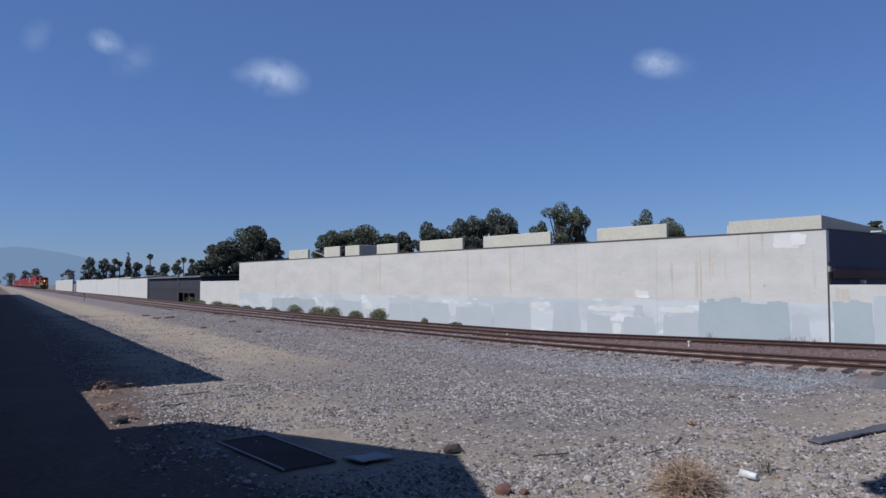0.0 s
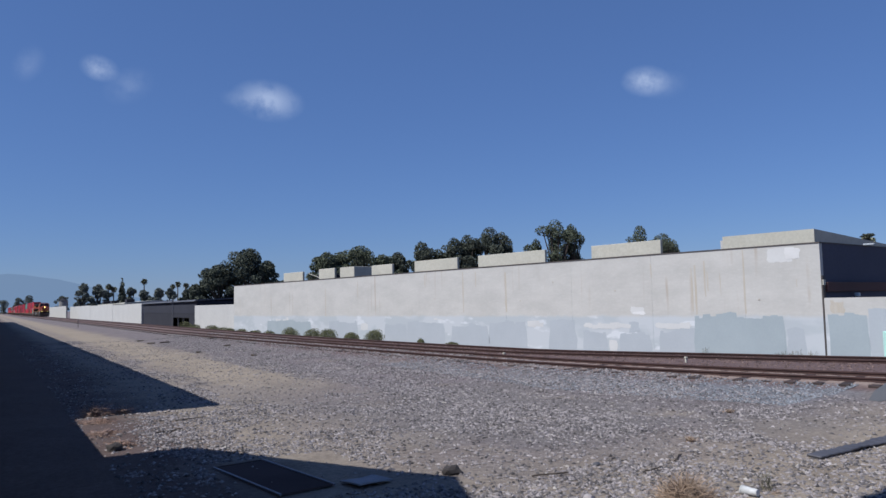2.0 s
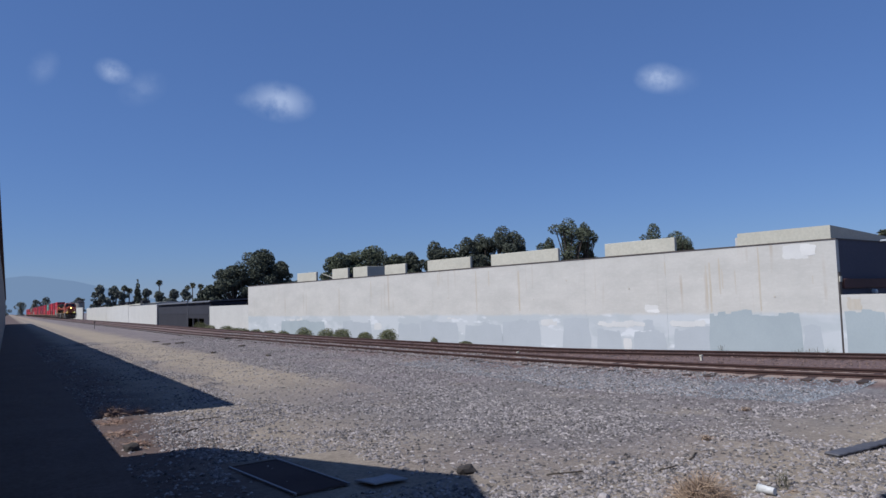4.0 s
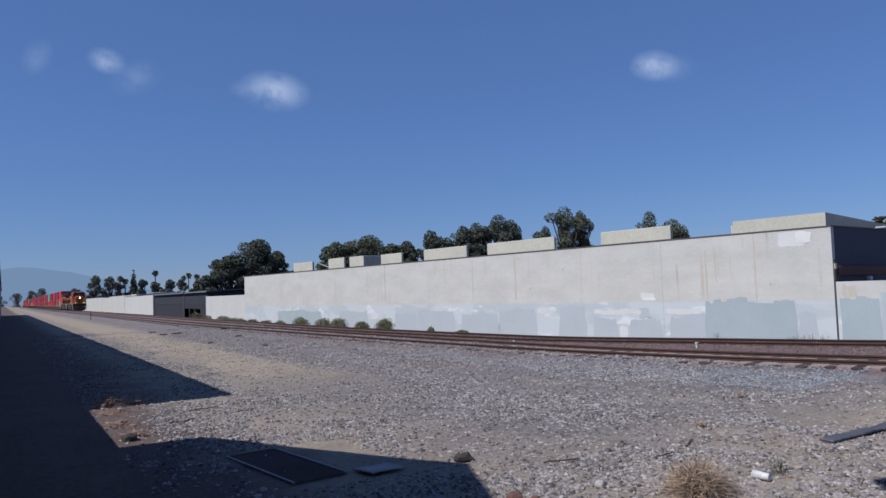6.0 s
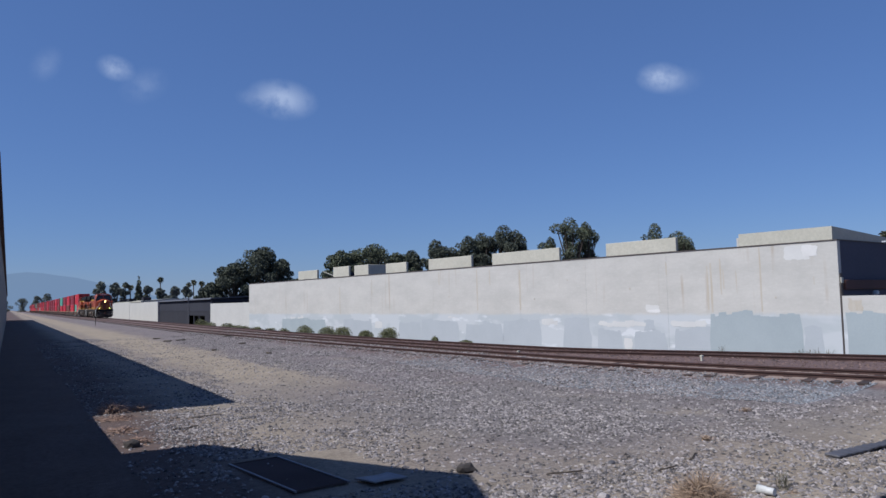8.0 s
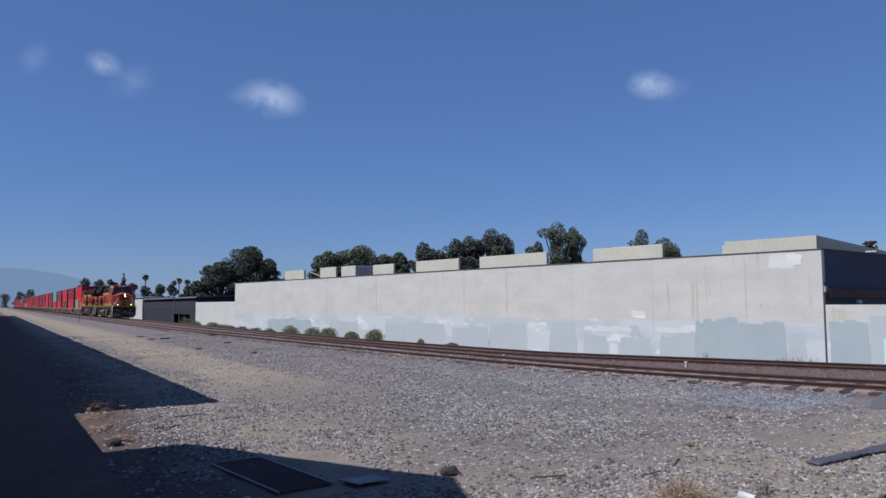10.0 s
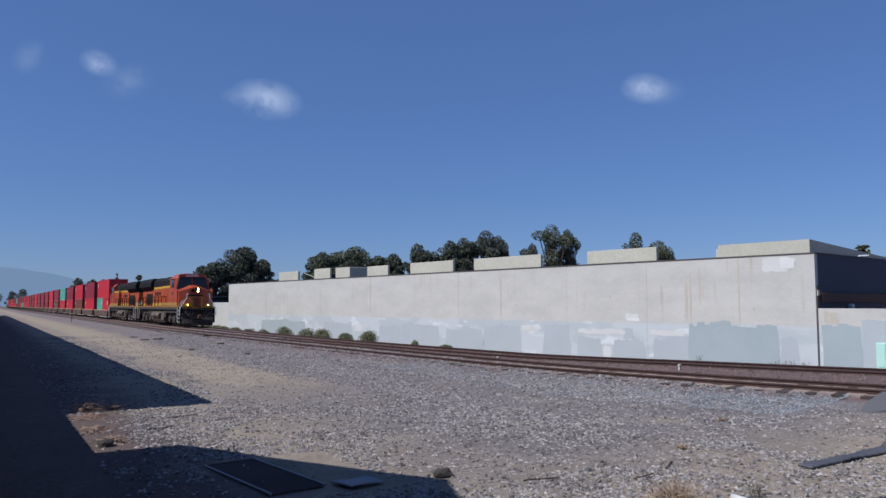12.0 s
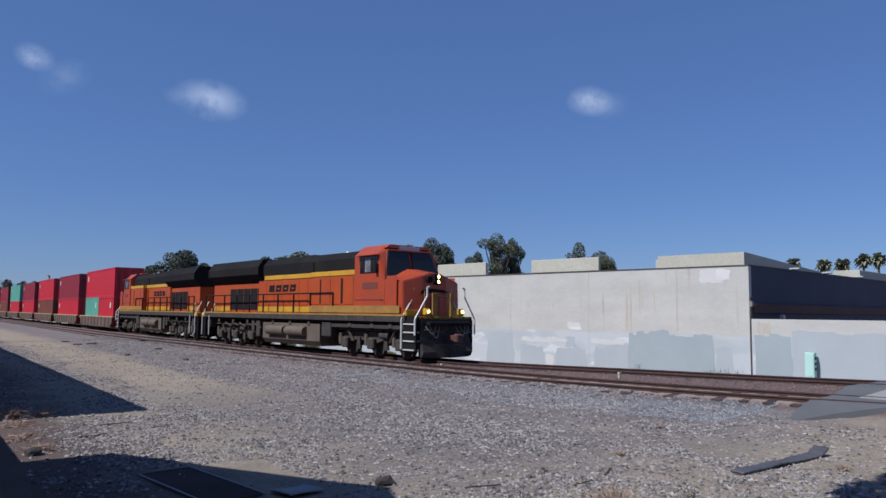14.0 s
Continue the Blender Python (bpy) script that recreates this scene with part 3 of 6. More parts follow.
def build_warehouse():
    b = holder("warehouse", "long pale concrete warehouse with patched grey paint and rust stains", "building")
    b.matrix_basis = WALL_M
    joints = [0.0, 3.99, 9.73, 15.9, 22.04, 26.68, 32.23, 41.65, 47.26, 54.5, 61.7, WALL_L]
    for i, (s, e) in enumerate(zip(joints, joints[1:])):
        part("wall_panel", boxed(s + 0.004, e - 0.004, -0.3, 0, WALL_BASE, WALL_TOP), WALL_PAINT, b)
    part("joint_backing", boxed(0.02, WALL_L - 0.02, -0.28, -0.02, WALL_BASE, WALL_TOP - 0.01), JOINT, b, "stained joint between panels")
    # this side faces away from the sun; its shade is in the base colour
    part("side_wall", boxed(0, 0.3, -60, -0.305, WALL_BASE, WALL_TOP), CONCRETE_SHADED, b, "side wall with its shade coloured in dark blue grey")
    part("side_wall", boxed(WALL_L - 0.3, WALL_L, -60, -0.305, WALL_BASE, WALL_TOP), CONCRETE, b)
    part("rear_wall", boxed(0.31, WALL_L - 0.31, -60, -59.7, WALL_BASE, WALL_TOP), CONCRETE, b)
    part("roof", boxed(0.31, WALL_L - 0.31, -59.69, -0.31, 4.1, 4.3), ROOFING, b, "flat dark roof")
    part("coping", boxed(-0.03, WALL_L + 0.03, -0.36, 0.03, WALL_TOP, WALL_TOP + 0.06), ROOFING, b, "thin dark metal coping")
    part("coping", boxed(-0.03, 0.36, -60, -0.37, WALL_TOP, WALL_TOP + 0.06), ROOFING, b, "thin dark metal coping")
    part("roof_screen", prism(bmesh.new(), [(-0.55, 4.3), (-0.55, 5.19), (-14.2, 4.5), (-14.2, 4.3)], 0.45, 5.4, "x"), BUFF, b, "cream roof screen that steps down to the rear")
    part("parapet", boxed(2.2, 4.1, -34, -25, 4.3, 5.45, bevel=0.02), BUFF, b, "cream concrete parapet block on the roof")
    for s, e, d, h in ((9.05, 14.2, 0.22, 0.88), (18.2, 25.0, 0.22, 0.93), (27.4, 32.9, 0.22, 0.96), (36.1, 39.3, 0.22, 0.93), (42.2, 44.7, 3.5, 1.03), (45.7, 48.7, 0.22, 1.06), (52.0, 56.2, 0.22, 0.98)):
        part("parapet", boxed(s, e, -0.06 - d, -0.06, WALL_TOP + 0.062, WALL_TOP + h, bevel=0.02), BUFF, b, "cream concrete parapet block on the roof")
    part("roof_hatch", boxed(49.0, 51.7, -3.0, -1.6, 4.3, 5.05, bevel=0.03), SHED_WALL, b, "dark roof hatch between the blocks")
    part("brace", rod(bmesh.new(), (51.6, -0.5, 5.2), (50.2, -1.6, 4.5), 0.05, seg=5), BUFF, b)
    part("pipe", rod(bmesh.new(), (5.6, -0.9, 4.3), (5.6, -0.9, 5.0), 0.12, seg=10), CONCRETE, b, "short roof vent pipe")
    part("downspout", boxed(-0.06, -0.01, -0.28, -0.02, WALL_BASE, WALL_TOP - 1.6), ROOFING, b, "dark downspout at the corner")
    part("bracket", boxed(-0.10, 0.0, -0.25, -0.02, 2.35, 2.62), BUFF, b, "rusty wall bracket")
    for y in (-5.5, -10.5, -16.5):
        part("floodlight", boxed(-0.5, 0.05, y - 0.1, y + 0.1, 4.46, 4.57, bevel=0.03), PATCH_GREY, b, "grey floodlight on the side wall")
    part("side_beam", boxed(-0.16, -0.004, -59, -0.32, 2.02, 2.5, bevel=0.02), BROWN_PIPE, b, "brown beam along the side wall")
    part("side_lamp", boxed(-0.4, -0.165, -3.6, -3.3, 1.72, 1.95, bevel=0.05), WHITE_RAIL, b, "small white lamp on the side wall")
    rng = random.Random(5)
    # rolled-on paint over the lower wall: (from, to, bottom, top, tone)
    tones = {"p": PATCH_PALE, "b": PATCH_BLUE, "g": PATCH_GREY, "w": PATCH_WHITE}
    patches = [(1.9, 7.05, -2.0, 0.88, "b"), (0.9, 1.86, -2.0, 0.28, "g"), (6.0, 9.4, -2.0, 0.08, "g"), (7.2, 9.6, 0.12, 0.46, "w"), (9.9, 12.2, -2.0, -0.16, "g"), (12.35, 13.0, -2.0, -0.6, "w"),
               (13.15, 15.1, -2.0, 0.0, "g"), (11.3, 15.0, 0.06, 0.42, "w"), (15.6, 18.0, -2.0, 0.62, "g"), (10.7, 11.5, -0.12, 0.5, "g"), (18.4, 20.0, 0.1, 0.5, "w"), (20.0, 24.0, -2.0, 0.42, "g"), (23.9, 28.3, -2.0, 0.16, "g"),
               (29.0, 34.1, -2.0, 0.48, "g"), (34.0, 37.3, -2.0, 0.25, "g"), (41.6, 46.9, -2.0, 0.42, "g"), (50.2, 60.1, -2.0, 0.32, "b"), (39.9, 41.1, -0.42, 0.15, "w"), (0.95, 1.75, 3.72, 4.34, "f"), (1.3, 2.65, 3.55, 4.32, "p"), (10.25, 11.15, 0.9, 1.08, "f"), (10.35, 11.3, 0.93, 1.42, "p"), (55.0, 58.0, 0.36, 0.56, "w"), (29.2, 30.4, 0.5, 0.66, "w")]
    tones["f"] = FRESH
    for i, (s, e, z0, z1, k) in enumerate(patches):
        part("paint_patch", blob_patch(bmesh.new(), s, e, z0, z1, 0.001 + 0.0018 * "pgbwf".index(k), rng, 0.16, 0.1 if k == "b" else 0.3), tones[k], b, {"f": "bright white overpaint", "p": "pale grey overpaint", "b": "grey blue overpaint", "g": "light grey overpaint", "w": "white overpaint"}[k])
    for s, z0, z1, wd in ((7.08, 1.08, 3.55, 0.05), (6.85, 0.95, 3.7, 0.06), (6.26, 1.9, 3.88, 0.05), (6.1, 2.2, 3.3, 0.04), (3.97, 0.97, 4.35, 0.05), (22.04, 1.1, 4.0, 0.08), (1.2, 2.1, 2.9, 0.025), (26.72, 1.1, 4.2, 0.06), (25.25, 3.0, 4.15, 0.06), (31.45, 3.2, 4.25, 0.05), (47.35, 0.8, 3.5, 0.06), (41.55, 2.5, 4.0, 0.05), (9.75, 3.1, 3.9, 0.04), (5.34, 1.9, 3.2, 0.025)):
        part("rust_streak", blob_patch(bmesh.new(), s - wd, s + wd, z0, z1, 0.0012, rng, 0.025), STAIN, b, "rust coloured water streak")
    for s0, z0 in ((3.2, 1.7), (12.4, 2.4), (17.5, 3.1), (20.6, 1.9), (30.2, 2.2)):
        part("wall_anchor", rod(bmesh.new(), (s0, 0.0, z0), (s0, 0.02, z0), 0.05, seg=8), STAIN, b, "small rusty anchor plate")
    return b


build_warehouse()


def build_yard_wall():
    w = holder("yard_wall", "pale concrete yard wall with large grey overpaint", "wall", kind="structure")
    w.matrix_basis = WALL_M
    part("wall_body", boxed(-40, -0.09, -0.25, 0, WALL_BASE, 1.72), WALL_PAINT, w)
    rng = random.Random(9)
    for s, e, z0, z1, mm in ((-2.0, -0.2, -2.0, 0.92, PATCH_BLUE), (-8.5, -2.05, -2.0, 1.18, PATCH_GREY), (-20, -8.55, -2.0, 1.2, PATCH_GREY), (-1.0, -0.35, 0.98, 1.6, STAIN)):
        part("paint_patch", blob_patch(bmesh.new(), s, e, z0, z1, 0.002, rng, 0.12), mm, w)


build_yard_wall()


def build_cabinet():
    c = holder("utility_cabinet", "mint green metal utility cabinet against the yard wall", "cabinet")
    c.matrix_basis = WALL_M
    part("body", boxed(-3.2, -2.78, 0.15, 0.5, -2.0, 0.17, bevel=0.02), MINT, c)
    part("door", boxed(-3.15, -2.83, 0.502, 0.515, -0.92, 0.06), MINT, c)
    for k in range(3):
        part("vent", boxed(-3.215, -3.202, 0.22, 0.42, -0.15 - 0.25 * k, -0.03 - 0.25 * k), GRIME, c, "dark side vent")


build_cabinet()


# ---- walls, open shed and small buildings farther along ----
def fence_piece(x, y0, y1, top, name="boundary_wall", label="white painted block boundary wall beside the tracks", material=None):
    single(name, boxed(x, x + 0.3, y0, y1, -2.0, top), material or WHITE_BLOCK, label, "wall", "boundary walls", "structure")


fence_piece(26.5, 90.5, 115, 2.25)
for y0, y1, top in ((161, 202, 3.05), (202.3, 251, 3.2), (251.3, 317, 3.35), (335, 434, 3.8)):
    fence_piece(26.5, y0, y1, top)
fence_piece(28.5, 312, 340, 3.3)


def build_shed():
    s = holder("open_shed", "dark open-fronted shed with a low grey roof", "shed", at=(26.8, 115.2, 0))
    part("roof", prism(bmesh.new(), [(-0.4, 2.9), (0, 3.15), (10, 3.5), (20, 3.1), (20, 2.95), (10, 3.3), (0, 2.96)], 0, 45.5), SHED_ROOF, s)
    part("fascia", boxed(0, 0.12, 0, 45.5, 1.1, 2.95), SHED_FASCIA, s, "blue grey upper cladding")
    part("front_wall", boxed(0.03, 0.12, 17, 45.2, -2.0, 1.095), SHED_WALL, s)
    part("front_wall", boxed(0.03, 0.12, 0, 5, -2.0, 1.095), SHED_WALL, s)
    part("lintel", boxed(0.03, 0.12, 5.003, 16.997, 0.35, 1.095), SHED_WALL, s)
    part("back_wall", boxed(9, 9.2, 0, 45.5, -2.0, 3.2), SHED_WALL, s)
    part("end_wall", boxed(0.125, 9, 45.2, 45.5, -2.0, 2.9), SHED_WALL, s)
    part("end_wall", boxed(0.2, 9, 0, 0.2, -2.0, 2.9), SHED_WALL, s)
    for y in (9, 13):
        part("post", boxed(0.02, 0.2, y, y + 0.2, -2.0, 0.345), SHED_ROOF, s)


build_shed()


def build_low_building():
    b = holder("low_building", "low tan building with a dark roof unit behind the boundary wall", "building", at=(30.0, 205, LOW))
    part("wall", boxed(0, 14, 0, 55, 0, 5.3), STUCCO, b)
    part("roof", prism(bmesh.new(), [(-0.4, 5.3), (-0.4, 5.5), (7, 6.1), (14.4, 5.5), (14.4, 5.3)], -0.4, 55.4), BUFF, b, "pale low-pitched roof")
    for y, w2 in ((3, 3.0), (30, 4.0), (49, 3.0)):
        part("roof_unit", boxed(0.6, 2.6, y, y + w2, 5.55, 6.5, bevel=0.05), SHED_WALL, b, "dark roof unit")


build_low_building()


def build_water_tank():
    t = holder("water_tank", "grey water tank on legs far down the line", "water tank", at=(30.5, 400, LOW))
    part("tank", rod(bmesh.new(), (0, 0, 5.5), (0, 0, 8.6), 2.0, seg=16), STUCCO, t)
    part("cap", rod(bmesh.new(), (0, 0, 8.6), (0, 0, 9.8), 2.2, 0.5, 16), SHED_WALL, t, "dark conical cap")
    for a in range(4):
        x, y = 1.9 * math.cos(a * 1.571 + 0.785), 1.9 * math.sin(a * 1.571 + 0.785)
        part("leg", rod(bmesh.new(), (x, y, 0), (x, y, 5.5), 0.25, seg=6), BROWN_PIPE, t)


build_water_tank()


def build_pole(x, y, top):
    p = holder("utility_pole", "slim grey pole with a short arm before the open shed", "pole", at=(x, y, -1.95))
    part("shaft", rod(bmesh.new(), (0, 0, 0), (0, 0, top + 1.95), 0.11, 0.07, 8), SHED_ROOF, p)
    part("arm", boxed(-0.55, 0.25, -0.05, 0.05, top + 1.77, top + 1.89, bevel=0.02), PATCH_GREY, p, "pale lamp arm")


build_pole(23.1, 114, 3.2)


# ---- plants ----
def leaf_cloud(rng, clusters, count, size, droop=0.0):
    """Small leaf clumps, each a bent pair of faces, spread through ellipsoids."""
    v, f = [], []
    vols = [c[3] * c[4] * c[5] for c in clusters]
    for _ in range(count):
        cx, cy, cz, rx, ry, rz = rng.choices(clusters, vols)[0]
        while True:
            p = Vector((rng.uniform(-1, 1), rng.uniform(-1, 1), rng.uniform(-1, 1)))
            if 0.2 < p.length < 1:
                break
        p *= p.length ** -0.2
        c = Vector((cx + p.x * rx, cy + p.y * ry, cz + p.z * rz))
        s = size * rng.uniform(0.5, 1.4)
        q = Euler((rng.uniform(-1.2, 1.2), rng.uniform(-1.2, 1.2), rng.uniform(0, 6.3))).to_matrix()
        k = len(v)
        for a in ((-s, 0, 0), (0, -s * 0.6, s * 0.25), (s, 0, -droop * s), (0, s * 0.6, s * 0.25)):
            v.append(tuple(c + q @ Vector(a)))
        f += [(k, k + 1, k + 2), (k, k + 2, k + 3)]
    return v, f


def build_tree(x, y, z0, top, width, material, label, seed, puffs=48, count=11000, size=0.21, low=0.26):
    rng = random.Random(seed)
    t = holder("tree", label, "tree", "trees behind the building", at=(x, y, z0))
    h = top - z0
    bm = bmesh.new()
    rod(bm, (0, 0, -0.2), (width * 0.03, 0, h * 0.35), 0.035 * h, 0.022 * h, 8)
    clusters = []
    for i in range(puffs):
        a = rng.uniform(0, 6.3)
        r = width * 0.5 * rng.uniform(0.05, 0.95)
        zc = h * rng.uniform(low, 0.90)
        k = min(0.75, 1.3 - zc / h)
        c = Vector((math.cos(a) * r * k * 1.3, math.sin(a) * r * k * 1.3, zc))
        rod(bm, (width * 0.03, 0, h * 0.33), tuple(c), 0.014 * h, 0.004 * h, 5)
        s = (width * 0.6 + h * 0.28) * rng.uniform(0.07, 0.14)
        clusters.append((c.x, c.y, min(c.z, h - s * 0.8), s, s, s * rng.uniform(0.65, 0.95)))
    clusters.append((0, 0, h * 0.86, width * 0.17, width * 0.17, h * 0.14))
    part("trunk", bm, BARK, t, "grey brown trunk with limbs")
    v, f = leaf_cloud(rng, clusters, count, size)
    cr = new("crown", raw("crown", v, f, material))
    cr.parent = t
    return t


# (x, y, top, width, leaves)
for i, (x, y, top, wd, mm) in enumerate((
        (39.6, 131, 11.6, 9.0, LEAF_DARK), (34.5, 132, 8.6, 7.5, LEAF_DARK), (43.0, 131, 9.4, 5.5, LEAF_DARK), (30.8, 133, 5.2, 4.5, LEAF_DARK), (48.0, 136, 6.0, 5.5, LEAF_DARK),
        (54.6, 131, 11.2, 6.5, LEAF), (61.6, 131, 12.6, 9.5, LEAF), (58.2, 133, 11.4, 7, LEAF), (66.8, 132, 11.0, 6.5, LEAF), (71.0, 133, 11.6, 6.0, LEAF_DARK), (74.9, 130, 13.6, 6.5, LEAF_DARK), (79.4, 131, 12.2, 6, LEAF_DARK),
        (82.8, 130, 14.6, 6.5, LEAF_DARK), (87.5, 132, 15.6, 7, LEAF_DARK), (92.0, 130, 17.2, 8, LEAF_DARK), (97.0, 131, 15.6, 6, LEAF_DARK),
        (105.5, 131, 15.0, 5, LEAF), (110.4, 130, 19.6, 8.5, LEAF), (116.0, 131, 18.8, 6.5, LEAF), (120.0, 134, 12.2, 5, LEAF_DARK),
        (137.6, 130, 19.2, 7, LEAF), (146.5, 131, 17.6, 10, LEAF), (152.0, 132, 14.8, 5, LEAF), (195, 130, 19.0, 8, LEAF_DARK))):
    build_tree(x, y, LOW, top + 0.8, wd * 1.45, mm, "tall eucalyptus tree with a ragged " + ("olive" if mm is LEAF else "dark green") + " crown", 20 + i)
# far row along the line: (x, y, top, width)
for i, (x, y, top, wd) in enumerate(((29.5, 300, 11.5, 9), (34.5, 300, 11.0, 8), (38, 310, 9, 7), (47, 310, 10, 8), (52, 312, 9.0, 8), (56.5, 305, 9.5, 9), (61, 306, 9.5, 8), (66, 300, 9, 8), (28, 700, 15, 16), (20, 700, 13, 12), (36, 480, 10, 12), (44, 420, 9, 12), (12, 900, 14, 22), (-4, 900, 12, 22))):
    build_tree(x, y, LOW, top + 0.4, wd, LEAF_FAR, "distant green tree, paled as by haze, beyond the boundary wall", 60 + i, 26, 3200, 0.36, 0.12)


def build_cypress(x, y, top):
    t = holder("cypress", "narrow dark cypress beyond the boundary wall", "tree", at=(x, y, LOW))
    part("trunk", rod(bmesh.new(), (0, 0, 0), (0, 0, top * 0.8), 0.4, 0.1, 8), BARK, t)
    rng = random.Random(3)
    v, f = leaf_cloud(rng, [(0, 0, top * k, 2.6 * (1.1 - k), 2.6 * (1.1 - k), top * 0.14) for k in (0.25, 0.4, 0.55, 0.7, 0.85, 0.95)], 900, 0.7)
    c = new("crown", raw("crown", v, f, LEAF_DARK))
    c.parent = t


build_cypress(42.5, 300, 14.5)


def build_palm(x, y, z0, h, seed):
    rng = random.Random(seed)
    p = holder("palm_tree", "tall fan palm with a shaggy crown", "palm tree", "fan palms", at=(x, y, z0))
    part("trunk", rod(bmesh.new(), (0, 0, 0), (0, 0, h), 0.28, 0.2, 8), BARK, p, "slender palm trunk")
    v, f = [], []
    for i in range(95):
        a, el = rng.uniform(0, 6.3), rng.uniform(-1.2, 1.2)
        d = Vector((math.cos(a) * math.cos(el), math.sin(a) * math.cos(el), math.sin(el)))
        side = d.cross(Vector((0, 0, 1))).normalized()
        r = rng.uniform(0.9, 1.8)
        k = len(v)
        o = Vector((0, 0, h))
        tip = o + d * r - Vector((0, 0, 0.35 * r))
        for q in (o, o + d * r * 0.65 + side * 0.35, tip, o + d * r * 0.65 - side * 0.35):
            v.append(tuple(q))
        f += [(k, k + 1, k + 2), (k, k + 2, k + 3)]
    c = new("fronds", raw("fronds", v, f, LEAF_PALM))
    c.parent = p
    v, f = [], []
    for i in range(60):
        a = rng.uniform(0, 6.3)
        k = len(v)
        v += [(0.2 * math.cos(a), 0.2 * math.sin(a), h), (0.75 * math.cos(a), 0.75 * math.sin(a), h - 0.5), (0.5 * math.cos(a + 0.3), 0.5 * math.sin(a + 0.3), h - 1.6)]
        f.append((k, k + 1, k + 2))
    c = new("dead_fronds", raw("dead_fronds", v, f, DRY))
    c.parent = p
    c["label"] = "skirt of dead tan fronds"


for i, (a, b, e) in enumerate(((0.880, 0.474, 0.060), (0.895, 0.446, 0.058), (0.904, 0.428, 0.058), (0.913, 0.408, 0.063), (0.919, 0.394, 0.064))):
    build_palm(a * 150, b * 150, LOW, e * 150 + 4.5, 80 + i)
for i, (x, y, h) in enumerate(((57, 340, 15.2), (71, 340, 13.8), (75, 342, 13.2), (43.5, 345, 13), (45.5, 345, 12), (77, 380, 14))):
    build_palm(x, y, LOW, h + 0.9, 90 + i)


def build_bush(s, off, w, h, seed, material=None):
    rng = random.Random(seed)
    at = WALL_M @ Vector((s, off, 0))
    at.z = ground_z(at.x, at.y) - 0.03
    b = holder("shrub", "round dusty green shrub between track and wall", "shrub", "shrubs along the wall", at=at)
    bm = bmesh.new()
    for i in range(7):
        a = rng.uniform(0, 6.3)
        rod(bm, (0, 0, 0), (math.cos(a) * w * 0.3, math.sin(a) * w * 0.3, h * 0.6), 0.02, 0.008, 4)
    part("stems", bm, BARK, b)
    cl = [(rng.uniform(-0.16, 0.16) * w, rng.uniform(-0.16, 0.16) * w, h * rng.uniform(0.45, 0.56), w * 0.34, w * 0.34, h * 0.40) for _ in range(6)]
    v, f = leaf_cloud(rng, cl, 3600, 0.05)
    c = new("foliage", raw("foliage", v, f, material or LEAF_BUSH))
    c.parent = b


for i, (s, w, h) in enumerate(((80.0, 2.6, 1.7), (76.4, 2.4, 1.3), (70.0, 2.4, 1.25), (66.7, 2.4, 1.15), (64.2, 2.0, 1.0), (61.2, 1.9, 0.95), (57.7, 1.7, 0.9), (54.6, 1.5, 0.85), (49.8, 2.3, 1.25), (45.6, 2.2, 1.2), (42.7, 2.1, 1.2), (38.8, 1.9, 0.95), (35.4, 2.0, 1.2), (28.9, 0.7, 0.6), (25.3, 1.5, 0.4))):
    build_bush(s, 2.5 - max(0, s - 60) * 0.035, w, h + 0.66, 120 + i)


def build_weed(x, y, r, h, material, label, seed, count=160, curl=0.5, name="weed", width=0.006):
    """A tuft of thin curved stalks."""
    rng = random.Random(seed)
    v, f = [], []
    for _ in range(count):
        a, lean = rng.uniform(0, 6.3), rng.uniform(0.1, 1.0)
        base = Vector((rng.gauss(0, r * 0.25), rng.gauss(0, r * 0.25), 0))
        d = Vector((math.cos(a), math.sin(a), 0))
        side = Vector((-d.y, d.x, 0)) * width
        hh = h * rng.uniform(0.5, 1.1)
        pts = [base + d * r * lean * (k / 4) ** 1.4 + Vector((0, 0, hh * math.sin(min(1.0, k / 4) * (1.57 + curl * lean)))) + Vector((rng.gauss(0, 0.012), rng.gauss(0, 0.012), 0)) for k in range(5)]
        k0 = len(v)
        for p in pts:
            v += [tuple(p + side), tuple(p - side)]
        f += [(k0 + 2 * k, k0 + 2 * k + 1, k0 + 2 * k + 3, k0 + 2 * k + 2) for k in range(4)]
    ob = tagged(new(name, raw(name, v, f, material)), label, "weed")
    ob.location = (x, y, ground_z(x, y) - 0.01)
    return ob


